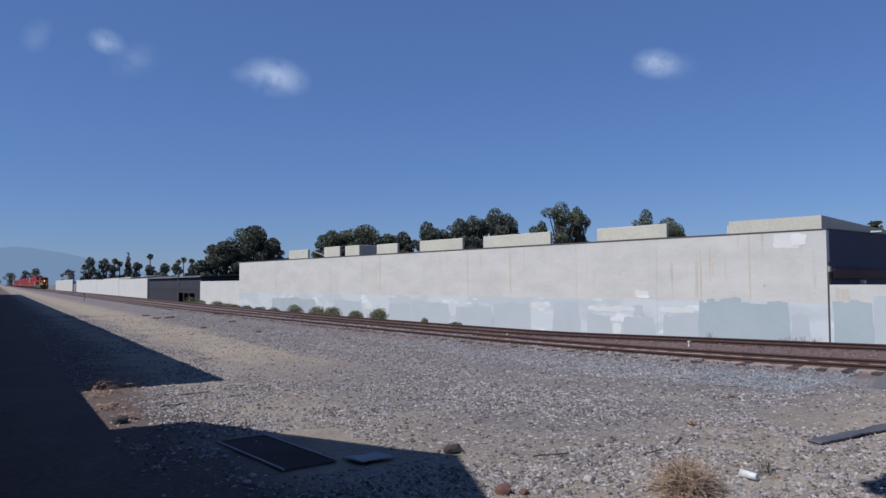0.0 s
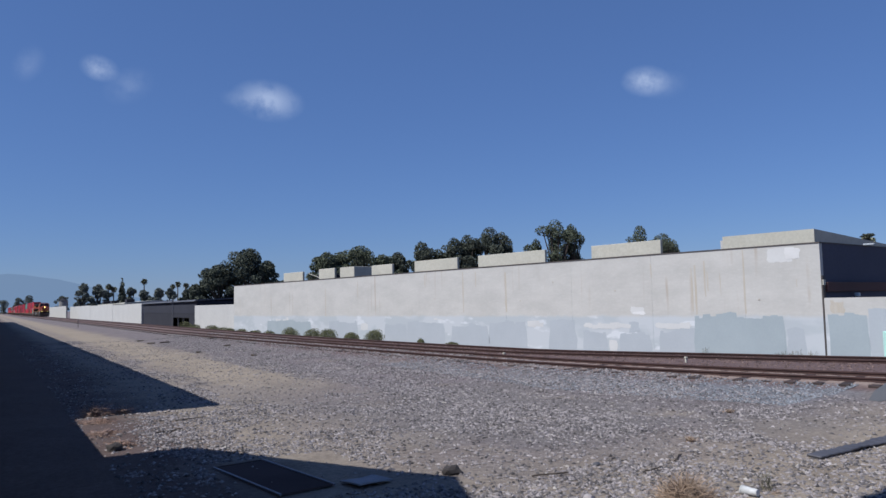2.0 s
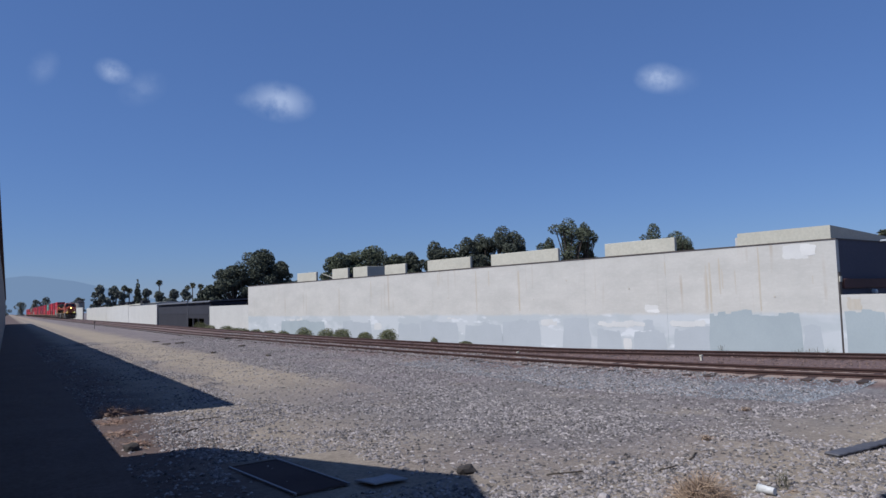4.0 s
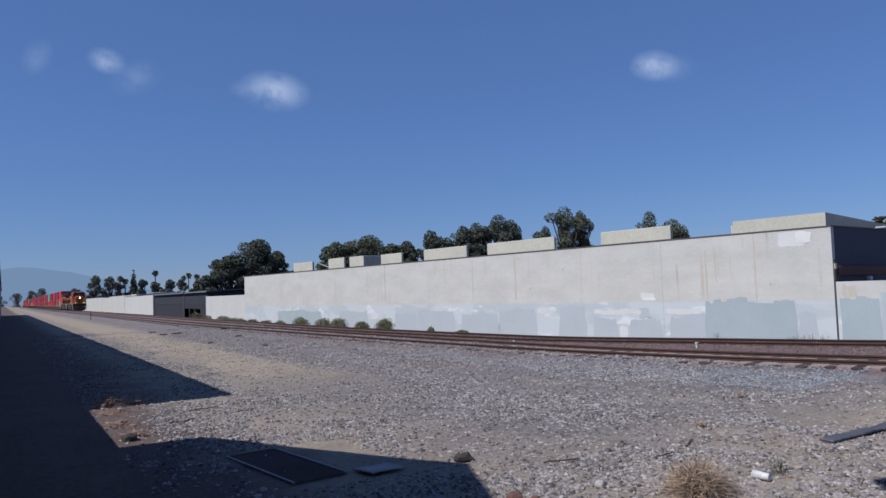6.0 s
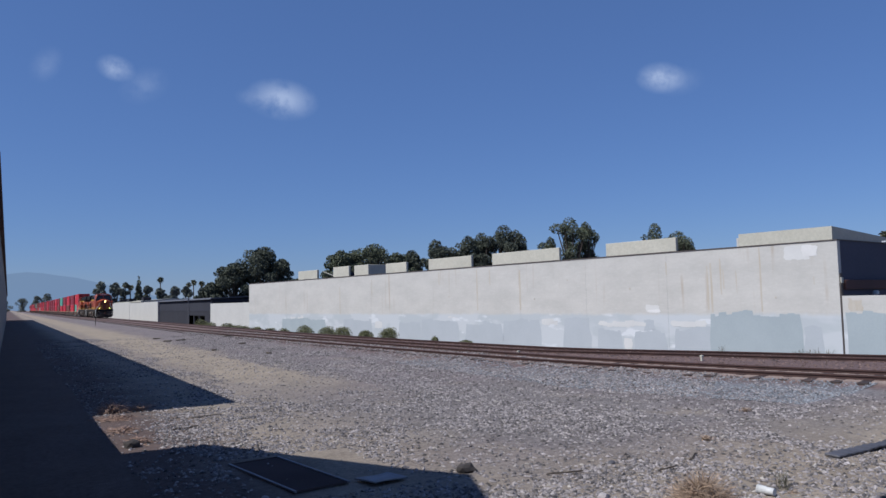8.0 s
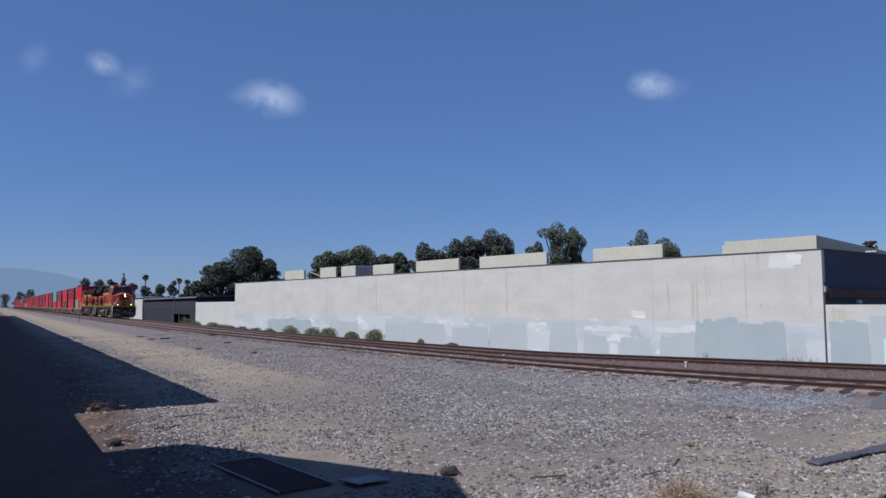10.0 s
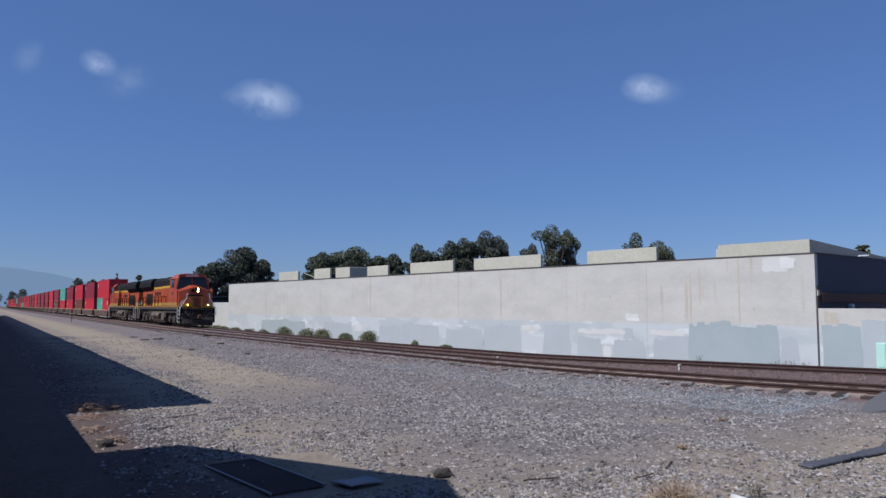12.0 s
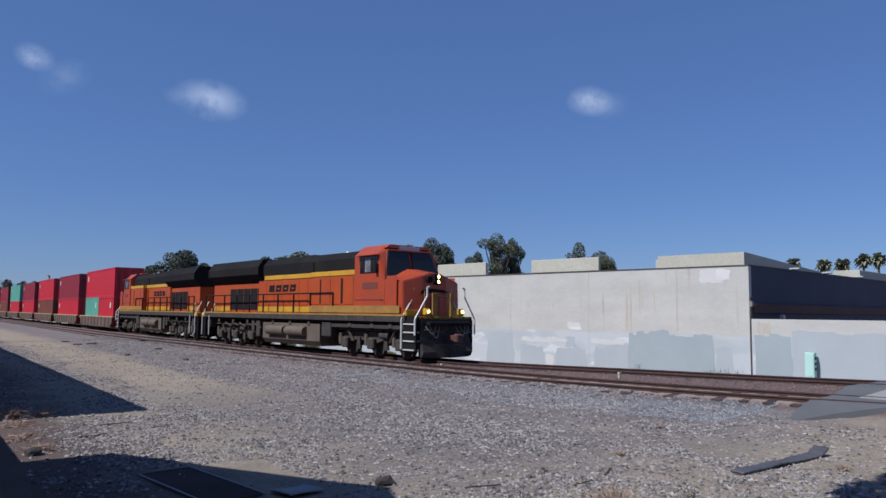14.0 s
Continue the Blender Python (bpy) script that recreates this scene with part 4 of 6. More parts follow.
def build_brush(x, y, rx, ry, h, material, label, seed, count=500, name="tumbleweed", width=0.0022):
    """A tangle of thin curling twigs springing from one root."""
    rng = random.Random(seed)
    v, f = [], []
    for _ in range(count):
        a, up = rng.uniform(0, 6.3), rng.uniform(0.05, 1.5)
        d = Vector((math.cos(a) * math.cos(up), math.sin(a) * math.cos(up), math.sin(up)))
        start = rng.uniform(0.0, 0.55)
        q = Vector((d.x * start, d.y * start, d.z * start))
        bend = Vector((rng.gauss(0, 1), rng.gauss(0, 1), rng.gauss(-0.3, 0.7))) * 0.42
        step = rng.uniform(0.07, 0.13)
        side = d.cross(Vector((rng.gauss(0, 1), rng.gauss(0, 1), rng.gauss(0, 1)))).normalized() * width * rng.uniform(0.6, 1.5)
        k0 = len(v)
        for k in range(6):
            w = Vector((q.x * rx, q.y * ry, max(0.004, q.z * h)))
            v += [tuple(w + side), tuple(w - side)]
            d = (d + bend).normalized()
            if q.length > 0.85:
                d = (d - q * 0.8).normalized()
            q = q + d * step
        f += [(k0 + 2 * k, k0 + 2 * k + 1, k0 + 2 * k + 3, k0 + 2 * k + 2) for k in range(5)]
    ob = tagged(new(name, raw(name, v, f, material)), label, "weed")
    ob.location = (x, y, ground_z(x, y) - 0.01)
    return ob


# ---- distance ----
def backdrop_material(name, col):
    m, n, l, bsdf = nodes_of(name)
    bsdf.inputs["Base Color"].default_value = (0, 0, 0, 1)
    bsdf.inputs["Roughness"].default_value = 1.0
    bsdf.inputs["Specular IOR Level"].default_value = 0.0
    bsdf.inputs["Emission Color"].default_value = (*col, 1)
    bsdf.inputs["Emission Strength"].default_value = 1.0
    return m


def build_hills():
    rng = random.Random(4)
    v, f = [], []
    for i in range(80):
        az = radians(-30 + 1.0 * i)
        deg = -30 + 1.0 * i
        base = 0.037 * math.exp(-((deg - 1.5) / 6.5) ** 2) + 0.020 * math.exp(-((deg + 14) / 9) ** 2) + 0.006
        e = (base + 0.0018 * noise.noise((deg * 0.5, 0, 0)) + 0.0008 * noise.noise((deg * 2, 5, 0))) * 4200
        x, y = math.sin(az) * 4200, math.cos(az) * 4200
        v += [(x, y, -3), (x, y, e), (x * 1.05, y * 1.05, -3)]
    for i in range(79):
        k = 3 * i
        f += [(k, k + 3, k + 4, k + 1), (k + 1, k + 4, k + 5, k + 2)]
    tagged(new("backdrop", raw("backdrop", v, f, backdrop_material("hazy blue hills", (0.19, 0.265, 0.375)))), "hazy blue hills on the horizon", "hills", kind="structure")


build_hills()


def cloud_material(density):
    m, n, l, bsdf = nodes_of("thin white cloud")
    co = n.new("ShaderNodeTexCoord").outputs["Object"]
    gr = n.new("ShaderNodeTexGradient")
    gr.gradient_type = "SPHERICAL"
    l.new(co, gr.inputs[0])
    nz = noise_of(n, l, n.new("ShaderNodeNewGeometry").outputs["Position"], 0.011, 8, 0.6)
    add = n.new("ShaderNodeMath")
    add.operation = "MULTIPLY"
    soft = n.new("ShaderNodeMath")
    soft.operation = "POWER"
    soft.inputs[1].default_value = 1.3
    l.new(ramp(n, l, gr.outputs["Fac"], 0.0, 0.8), soft.inputs[0])
    l.new(soft.outputs[0], add.inputs[0])
    l.new(ramp(n, l, nz, 0.22, 0.58), add.inputs[1])
    e = n.new("ShaderNodeEmission")
    e.inputs[0].default_value, e.inputs[1].default_value = (0.55, 0.61, 0.74, 1), 1.0
    t = n.new("ShaderNodeBsdfTransparent")
    mx = n.new("ShaderNodeMixShader")
    k = n.new("ShaderNodeMath")
    k.operation, k.use_clamp = "MULTIPLY", True
    l.new(add.outputs[0], k.inputs[0])
    k.inputs[1].default_value = density
    l.new(k.outputs[0], mx.inputs[0])
    l.new(t.outputs[0], mx.inputs[1])
    l.new(e.outputs[0], mx.inputs[2])
    l.new(mx.outputs[0], n["Material Output"].inputs["Surface"])
    return m


def build_clouds():
    thick, wisp = cloud_material(0.6), cloud_material(0.14)
    for (dx, dy, dz), w, h, roll, mm in (((0.302, 0.916, 0.266), 175, 100, 0.1, thick), ((0.709, 0.649, 0.277), 115, 75, 0.12, thick), ((0.725, 0.636, 0.271), 120, 70, 0.0, wisp), ((0.107, 0.951, 0.290), 84, 60, 0.2, thick), ((0.140, 0.952, 0.273), 120, 80, -0.5, wisp), ((0.033, 0.957, 0.286), 60, 90, 0.5, wisp), ((0.262, 0.927, 0.266), 70, 45, 0.2, wisp)):
        v = [(-1, -1, 0), (1, -1, 0), (1, 1, 0), (-1, 1, 0)]
        o = tagged(new("cloud", raw("cloud", v, [(0, 1, 2, 3)], mm)), "small thin white cloud in a blue sky", "cloud", "clouds", "structure")
        p = Vector((dx, dy, dz)) * 3500
        o.matrix_world = look(p, (0, 0, 0), math.degrees(roll)) @ Matrix.Diagonal((w, h, 1, 1))


build_clouds()


# ---- buildings beside the camera, whose shade lies on the lot ----
def build_side_buildings():
    b = holder("stucco_building", "long low stucco building with a tiled eave along the lot", "building")
    part("wall", boxed(-9, -0.34, 17.95, 190, -0.5, 5.0), STUCCO, b)
    part("roof", prism(bmesh.new(), [(-0.2, 5.02), (-0.2, 5.2), (-4.6, 6.4), (-9.2, 5.2), (-9.2, 5.02)], 17.7, 190.2), TILE, b, "brown tiled roof")
    part("fascia", boxed(-9, -0.24, 17.74, 17.94, 4.74, 5.015), BROWN_PIPE, b, "dark fascia under the eave")
    g = holder("gabled_shed", "gabled stucco shed beside the lot", "shed")
    part("wall", prism(bmesh.new(), [(3.0, -0.5), (3.0, 3.2), (6.82, 5.0), (8.59, 5.82), (12.5, 3.15), (12.5, -0.5)], -6, -0.42, "x"), STUCCO, g)
    part("roof", prism(bmesh.new(), [(2.9, 3.15), (2.9, 3.3), (6.82, 5.15), (8.59, 5.97), (12.7, 3.19), (12.7, 3.04), (8.59, 5.82), (6.82, 5.0)], -6.1, -0.30, "x"), TILE, g, "brown tiled gable roof")
    for k in range(22):
        t = (k + 0.5) / 22
        part("rake_tile", boxed(-0.34, -0.26, -0.16, 0.16, -0.07, 0.07, bevel=0.03, m=Matrix.Translation((0, 8.59 + 4.11 * t, 5.93 - 2.78 * t)) @ Matrix.Rotation(-0.594, 4, "X")), TILE, g)
    single("garden_wall", boxed(-0.55, -0.3, 12.503, 17.8, -0.5, 1.80, bevel=0.02), STUCCO, "low stucco wall between the two buildings", "wall", kind="structure")


build_side_buildings()


# ---- litter and stones on the lot ----
def on_ground(x, y, dz=0.0):
    return (x, y, ground_z(x, y) + dz)


def build_screen_panel():
    s = holder("window_screen", "discarded window screen with two aluminium rails lying in the shade", "window screen", at=on_ground(3.20, 9.66, 0.015))
    s.rotation_euler = (0, 0, radians(7.6))
    part("mesh", boxed(-0.365, 0.365, -0.99, 0.99, 0, 0.012), SCREEN, s, "dark mesh")
    for x in (-0.365, 0.365):
        part("rail", boxed(x - 0.016, x + 0.016, -1.02, 1.02, 0.0, 0.03, bevel=0.004), ALU, s, "dull aluminium rail")
    for y in (-1.0, 1.0):
        part("crossbar", boxed(-0.34, 0.34, y - 0.012, y + 0.012, 0.0, 0.024), SCREEN, s)


build_screen_panel()


def build_card(x, y, w, d, turn, material, name, label, category, warp=0.05, ribs=0, thick=0.02):
    v, f = [], []
    nx, ny = 72, 8
    for j in range(ny + 1):
        for i in range(nx + 1):
            px, py = (i / nx - 0.5) * w, (j / ny - 0.5) * d
            z = warp * (noise.noise((px * 1.7, py * 1.7, 2)) + 0.6) + (0.006 * math.sin(ribs * math.pi * 2 * i / nx) + 0.10 * max(0.0, (i / nx - 0.9) / 0.1) ** 1.3 if ribs else 0) + 0.03
            v.append((px * (1 + 0.05 * noise.noise((py * 5, 0, 1))), py * (1 + 0.12 * noise.noise((px * 3, 0, 4))), max(0.012, z)))
    k = len(v)
    v += [(a, b, c - thick) for a, b, c in v]
    w1 = nx + 1
    for j in range(ny):
        for i in range(nx):
            q = (j * w1 + i, j * w1 + i + 1, (j + 1) * w1 + i + 1, (j + 1) * w1 + i)
            f += [q, tuple(k + a for a in reversed(q))]
    rim = [i for i in range(nx)] + [j * w1 + nx for j in range(ny)] + [ny * w1 + nx - i for i in range(nx)] + [(ny - j) * w1 for j in range(ny)]
    for a, b in zip(rim, rim[1:] + rim[:1]):
        f.append((b, a, a + k, b + k))
    ob = tagged(new(name, raw(name, v, f, material, True)), label, category)
    ob.location, ob.rotation_euler = on_ground(x, y), (0, 0, radians(turn))
    return ob


build_card(4.12, 8.66, 0.52, 0.44, 12, PAPER, "flattened_carton", "flattened grey white carton lying in the shade", "litter", 0.04)
build_card(10.95, 6.18, 2.5, 0.23, 1.5, SHEET, "rubber_sheet", "curled ribbed black rubber sheet on the gravel", "rubber sheet", 0.03, 13, 0.025)


def build_cup():
    bm = bmesh.new()
    bmesh.ops.create_cone(bm, cap_ends=True, segments=16, radius1=0.042, radius2=0.032, depth=0.16)
    c = holder("foam_cup", "white foam cup lying on the dirt", "cup", at=on_ground(7.42, 5.5, 0.055))
    c.rotation_euler = (radians(90), 0, radians(4))
    c.scale = (1.2, 1.2, 1.2)
    part("cup_body", bm, CUP, c)
    bm = bmesh.new()
    bmesh.ops.create_cone(bm, cap_ends=True, segments=16, radius1=0.046, radius2=0.046, depth=0.012, matrix=Matrix.Translation((0, 0, -0.08)))
    part("rim", bm, CUP, c)


build_cup()


def build_rock(x, y, s, material, label, seed, name="rock"):
    bm = bmesh.new()
    bmesh.ops.create_icosphere(bm, subdivisions=2, radius=s)
    for v in bm.verts:
        v.co *= 1 + 0.35 * noise.noise(v.co * (1.6 / s) + Vector((seed, 0, 0)))
        v.co.z *= 0.62
    o = single(name, bm, material, label, "rock", "loose rocks")
    o.location = on_ground(x, y, s * 0.25)


for i, (x, y, s, mm, lab) in enumerate(((5.25, 8.42, 0.13, GRIME, "dark half-buried rock at the shadow's edge"), (1.75, 13.0, 0.14, GRIME, "dark clod beside dry weeds"), (4.62, 6.42, 0.1, PINK, "reddish broken brick at the shadow's edge"),
                                        (4.8, 6.3, 0.06, PINK, "reddish broken brick at the shadow's edge"), (5.75, 6.35, 0.07, ROCK, "grey tan loose rock"), (7.05, 7.6, 0.05, SHEET, "small black stone on the gravel"), (2.6, 8.6, 0.05, ROCK, "grey tan loose rock"), (2.45, 8.3, 0.05, ROCK, "grey tan loose rock"))):
    build_rock(x, y, s, mm, lab, i * 3.1)

build_brush(6.40, 5.55, 0.58, 0.5, 0.44, DRY, "dry straw-coloured tumbleweed on the dirt", 1, 2200)
build_brush(6.05, 5.45, 0.22, 0.2, 0.14, DRY, "small dry tuft beside the tumbleweed", 2, 220, "dry_tuft")
build_brush(7.72, 5.38, 0.16, 0.12, 0.05, DRY, "flat dry tuft beside the cup", 7, 130, "dry_tuft")
build_weed(7.78, 5.55, 0.20, 0.2, WEED, "small grey green weed beside the cup", 3, 34, 0.2, "weed", 0.003)
build_brush(1.95, 17.5, 0.5, 0.5, 0.34, DRY_RED, "pile of dry reddish brush at the shadow's edge", 4, 420, "dry_brush", 0.004)
build_brush(2.5, 17.55, 0.42, 0.4, 0.24, DRY_RED, "pile of dry reddish brush at the shadow's edge", 5, 300, "dry_brush", 0.004)
build_brush(1.85, 16.2, 0.55, 0.6, 0.13, DRY_RED, "flattened dry brush on the dirt", 6, 260, "dry_brush", 0.004)
build_brush(1.8, 14.6, 0.4, 0.7, 0.10, DRY_RED, "flattened dry brush on the dirt", 8, 220, "dry_brush", 0.004)
build_brush(1.9, 13.4, 0.4, 0.5, 0.12, DRY_RED, "flattened dry brush on the dirt", 9, 200, "dry_brush", 0.004)
for i, (s, h) in enumerate(((0.5, 0.6), (1.0, 0.7), (1.5, 0.5), (1.9, 0.45), (2.2, 0.3), (6.2, 0.6), (31.8, 0.6))):
    p = WALL_M @ Vector((s, 0.35, 0))
    build_weed(p.x, p.y, 0.26, h * 0.45 + 0.78, WEED, "dry weed at the foot of the wall", 30 + i, 30, 0.4, "weed", 0.009)
for i, (x, y) in enumerate(((11.2, 5.4), (9.3, 7.9), (12.3, 9.5))):
    build_weed(x, y, 0.15, 0.08, DRY, "short dry grass tuft in the gravel", 50 + i, 50, 0.8, "dry_tuft")


def build_stick(x, y, length, turn, seed):
    bm = bmesh.new()
    rng = random.Random(seed)
    p = Vector((0, 0, 0.02))
    for i in range(5):
        q = p + Vector((length / 5, rng.uniform(-0.03, 0.03), rng.uniform(-0.006, 0.012)))
        rod(bm, p, q, 0.012, 0.010, 5)
        p = q
    o = single("stick", bm, BARK, "dark dry stick on the gravel", "stick", "sticks")
    o.location, o.rotation_euler = on_ground(x, y), (0, 0, radians(turn))


for i, a in enumerate(((5.9, 7.55, 0.5, -20), (8.0, 7.1, 0.4, 30), (7.2, 6.9, 0.3, -5), (3.2, 15.5, 0.6, 10), (2.6, 14.2, 0.5, 15))):
    build_stick(*a, i)


for i, (x, y, s, turn) in enumerate(((8.95, 54.7, 0.45, 20), (8.85, 50.1, 0.4, -30), (9.7, 50.3, 0.5, 5), (8.9, 37.8, 0.25, 60), (12.4, 48.8, 0.4, 15), (11.3, 41.5, 0.3, -15), (10.2, 33.0, 0.22, 35))):
    bm = boxed(-0.55 * s, 0.55 * s, -0.09, 0.09, 0, 0.09, bevel=0.02)
    for vert in bm.verts:
        vert.co += Vector((0.08, 0.05, 0.03)) * noise.noise(vert.co * 4 + Vector((i, 0, 0)))
    o = single("timber_scrap", bm, BARK, "dark broken timber scrap lying on the lot", "timber", "timber scraps")
    o.location, o.rotation_euler = on_ground(x, y, -0.01), (0, 0, radians(turn))


def scatter(name, count, xr, yr, sizes, material, label, seed, bias=1.6, keep=None):
    """Loose stones: low octahedra squashed and turned, denser towards the camera."""
    rng = np.random.default_rng(seed)
    x = rng.uniform(*xr, count * 2)
    y = yr[0] + (yr[1] - yr[0]) * rng.random(count * 2) ** bias
    if keep:
        ok = np.array([keep(a, b) for a, b in zip(x, y)])
        x, y = x[ok], y[ok]
    x, y = x[:count], y[:count]
    count = len(x)
    s = sizes[0] + (sizes[1] - sizes[0]) * rng.random(count) ** 1.7
    base = np.array([(1, 0, 0), (0, 1, 0), (-1, 0, 0), (0, -1, 0), (0.15, 0.1, 0.6), (0, 0, -0.4)])
    tri = np.array([(0, 1, 4), (1, 2, 4), (2, 3, 4), (3, 0, 4), (1, 0, 5), (2, 1, 5), (3, 2, 5), (0, 3, 5)])
    a = rng.uniform(0, 6.3, count)
    shape = base[None] * (1 + 0.45 * (rng.random((count, 6, 3)) - 0.5))
    c, d = np.cos(a)[:, None], np.sin(a)[:, None]
    px = shape[:, :, 0] * 1.15 * c - shape[:, :, 1] * 0.65 * d
    py = shape[:, :, 0] * 1.15 * d + shape[:, :, 1] * 0.65 * c
    z = np.array([ground_z(i, j) for i, j in zip(x, y)])
    v = np.stack([px * s[:, None] + x[:, None], py * s[:, None] + y[:, None], shape[:, :, 2] * s[:, None] + z[:, None] + 0.1 * s[:, None]], 2).reshape(-1, 3)
    f = (tri[None] + 6 * np.arange(count)[:, None, None]).reshape(-1, 3)
    tagged(new(name, raw(name, v.tolist(), f.tolist(), material)), label, "stones", kind="stuff")


def clear_of_path(x, y):
    if 2.6 < x < 4.6 and 8.3 < y < 11.0:
        return False
    if x > 11.0 + noise.noise((y, x, 4)) and y < 8.6 + noise.noise((x * 0.7, 0, 9)) and random.random() < 0.8:
        return False
    if x < (2.3 if y < 16.5 else 4.3) + noise.noise((y * 0.5, 0, 2)) and random.random() < 0.75:
        return False
    bare = 0.1 if 5.3 < x + noise.noise((x, y * 0.3, 0)) < 8.5 and y > 17 + 2 * noise.noise((x, y, 3)) else 0.45 if y < 6.2 + noise.noise((x, 1, 3)) else 0.3 if noise.noise((x * 0.4, y * 0.4, 7)) < -0.05 else 1.0
    return random.random() < bare


scatter("gravel", 135000, (1.5, 15.5), (4.2, 60), (0.010, 0.046), ROCK, "loose grey and tan gravel over the lot", 1, 1.5, clear_of_path)
scatter("ballast", 16000, (12.9, 24.5), (5.0, 60), (0.02, 0.05), BALLAST, "rust brown ballast stones under the tracks", 2, 1.3, lambda x, y: x > siding_x(y) - 1.3 and not (y < 21 and abs(x - siding_x(y)) < 1.15))
scatter("ballast_shoulder", 11000, (12.0, 17.5), (9.3, 24), (0.012, 0.04), surface("blue grey crushed stone", (0.27, 0.285, 0.31), (0.20, 0.205, 0.22), rough=0.95, big=6, fine=60, bump=0.2, island=0.5), "blue grey crushed stone along the track", 3, 1.5, lambda x, y: siding_x(y) - 4.0 < x < siding_x(y) - 1.2)
scatter("pale_stones", 3200, (2.5, 15.0), (4.5, 42), (0.012, 0.044), surface("pale stones", (0.43, 0.39, 0.355), (0.34, 0.305, 0.27), rough=0.95, big=6, island=0.3), "scattered pale stones on the lot", 4, 1.5)

for x, y, z, h in ((18.3, 15.6, -0.2, 0.22), (16.0, 21.9, -0.2, 0.18), (9.8, 106, -0.35, 1.1)):
    m = holder("marker_post", "short weathered marker post beside the track", "post", "marker posts", at=(x, y, z))
    part("stake", boxed(-0.03, 0.03, -0.03, 0.03, -0.1, h, bevel=0.005), BUFF if h < 1 else GRIME, m)
    part("cap", boxed(-0.045, 0.045, -0.045, 0.045, h, h + 0.05, bevel=0.008), BUFF if h < 1 else GRIME, m)


def build_overhanging_tree():
    """A tree behind the camera whose bough shades the dirt beside the crossing road."""
    t = holder("overhanging_tree", "tree behind the lot with one long leafy bough", "tree", at=(1.3, -2.2, -0.35))
    bm = bmesh.new()
    rod(bm, (0, 0, -0.1), (0.1, 0.2, 4.61), 0.2, 0.14, 8)
    rod(bm, (0.1, 0.2, 4.61), (0.3, 3.6, 7.68), 0.13, 0.07, 7)
    rod(bm, (0.3, 3.6, 7.68), (0.9, 7.4, 8.45), 0.07, 0.03, 6)
    rod(bm, (0.3, 3.6, 7.68), (2.6, 6.9, 8.58), 0.06, 0.02, 6)
    rod(bm, (0.3, 3.6, 7.68), (-0.6, 6.3, 8.06), 0.05, 0.02, 6)
    rod(bm, (0.1, 0.2, 4.61), (-0.4, -1.2, 7.94), 0.12, 0.04, 7)
    part("trunk", bm, BARK, t)
    rng = random.Random(17)
    v, f = leaf_cloud(rng, [(-0.7, 6.4, 8.06, 0.8, 0.5, 0.4), (0.4, 6.9, 8.32, 0.9, 0.6, 0.5), (1.6, 7.1, 8.58, 0.9, 0.6, 0.5), (2.8, 7.0, 8.70, 0.9, 0.7, 0.5), (0.4, 5.6, 8.83, 1.1, 0.9, 0.6), (2.0, 5.8, 8.83, 1.2, 0.9, 0.6), (-0.3, -1.2, 8.45, 1.4, 1.2, 1.0), (0.5, 2.4, 8.83, 0.9, 1.0, 0.6)], 9500, 0.12)
    c = new("crown", raw("crown", v, f, LEAF))
    c.parent = t


build_overhanging_tree()


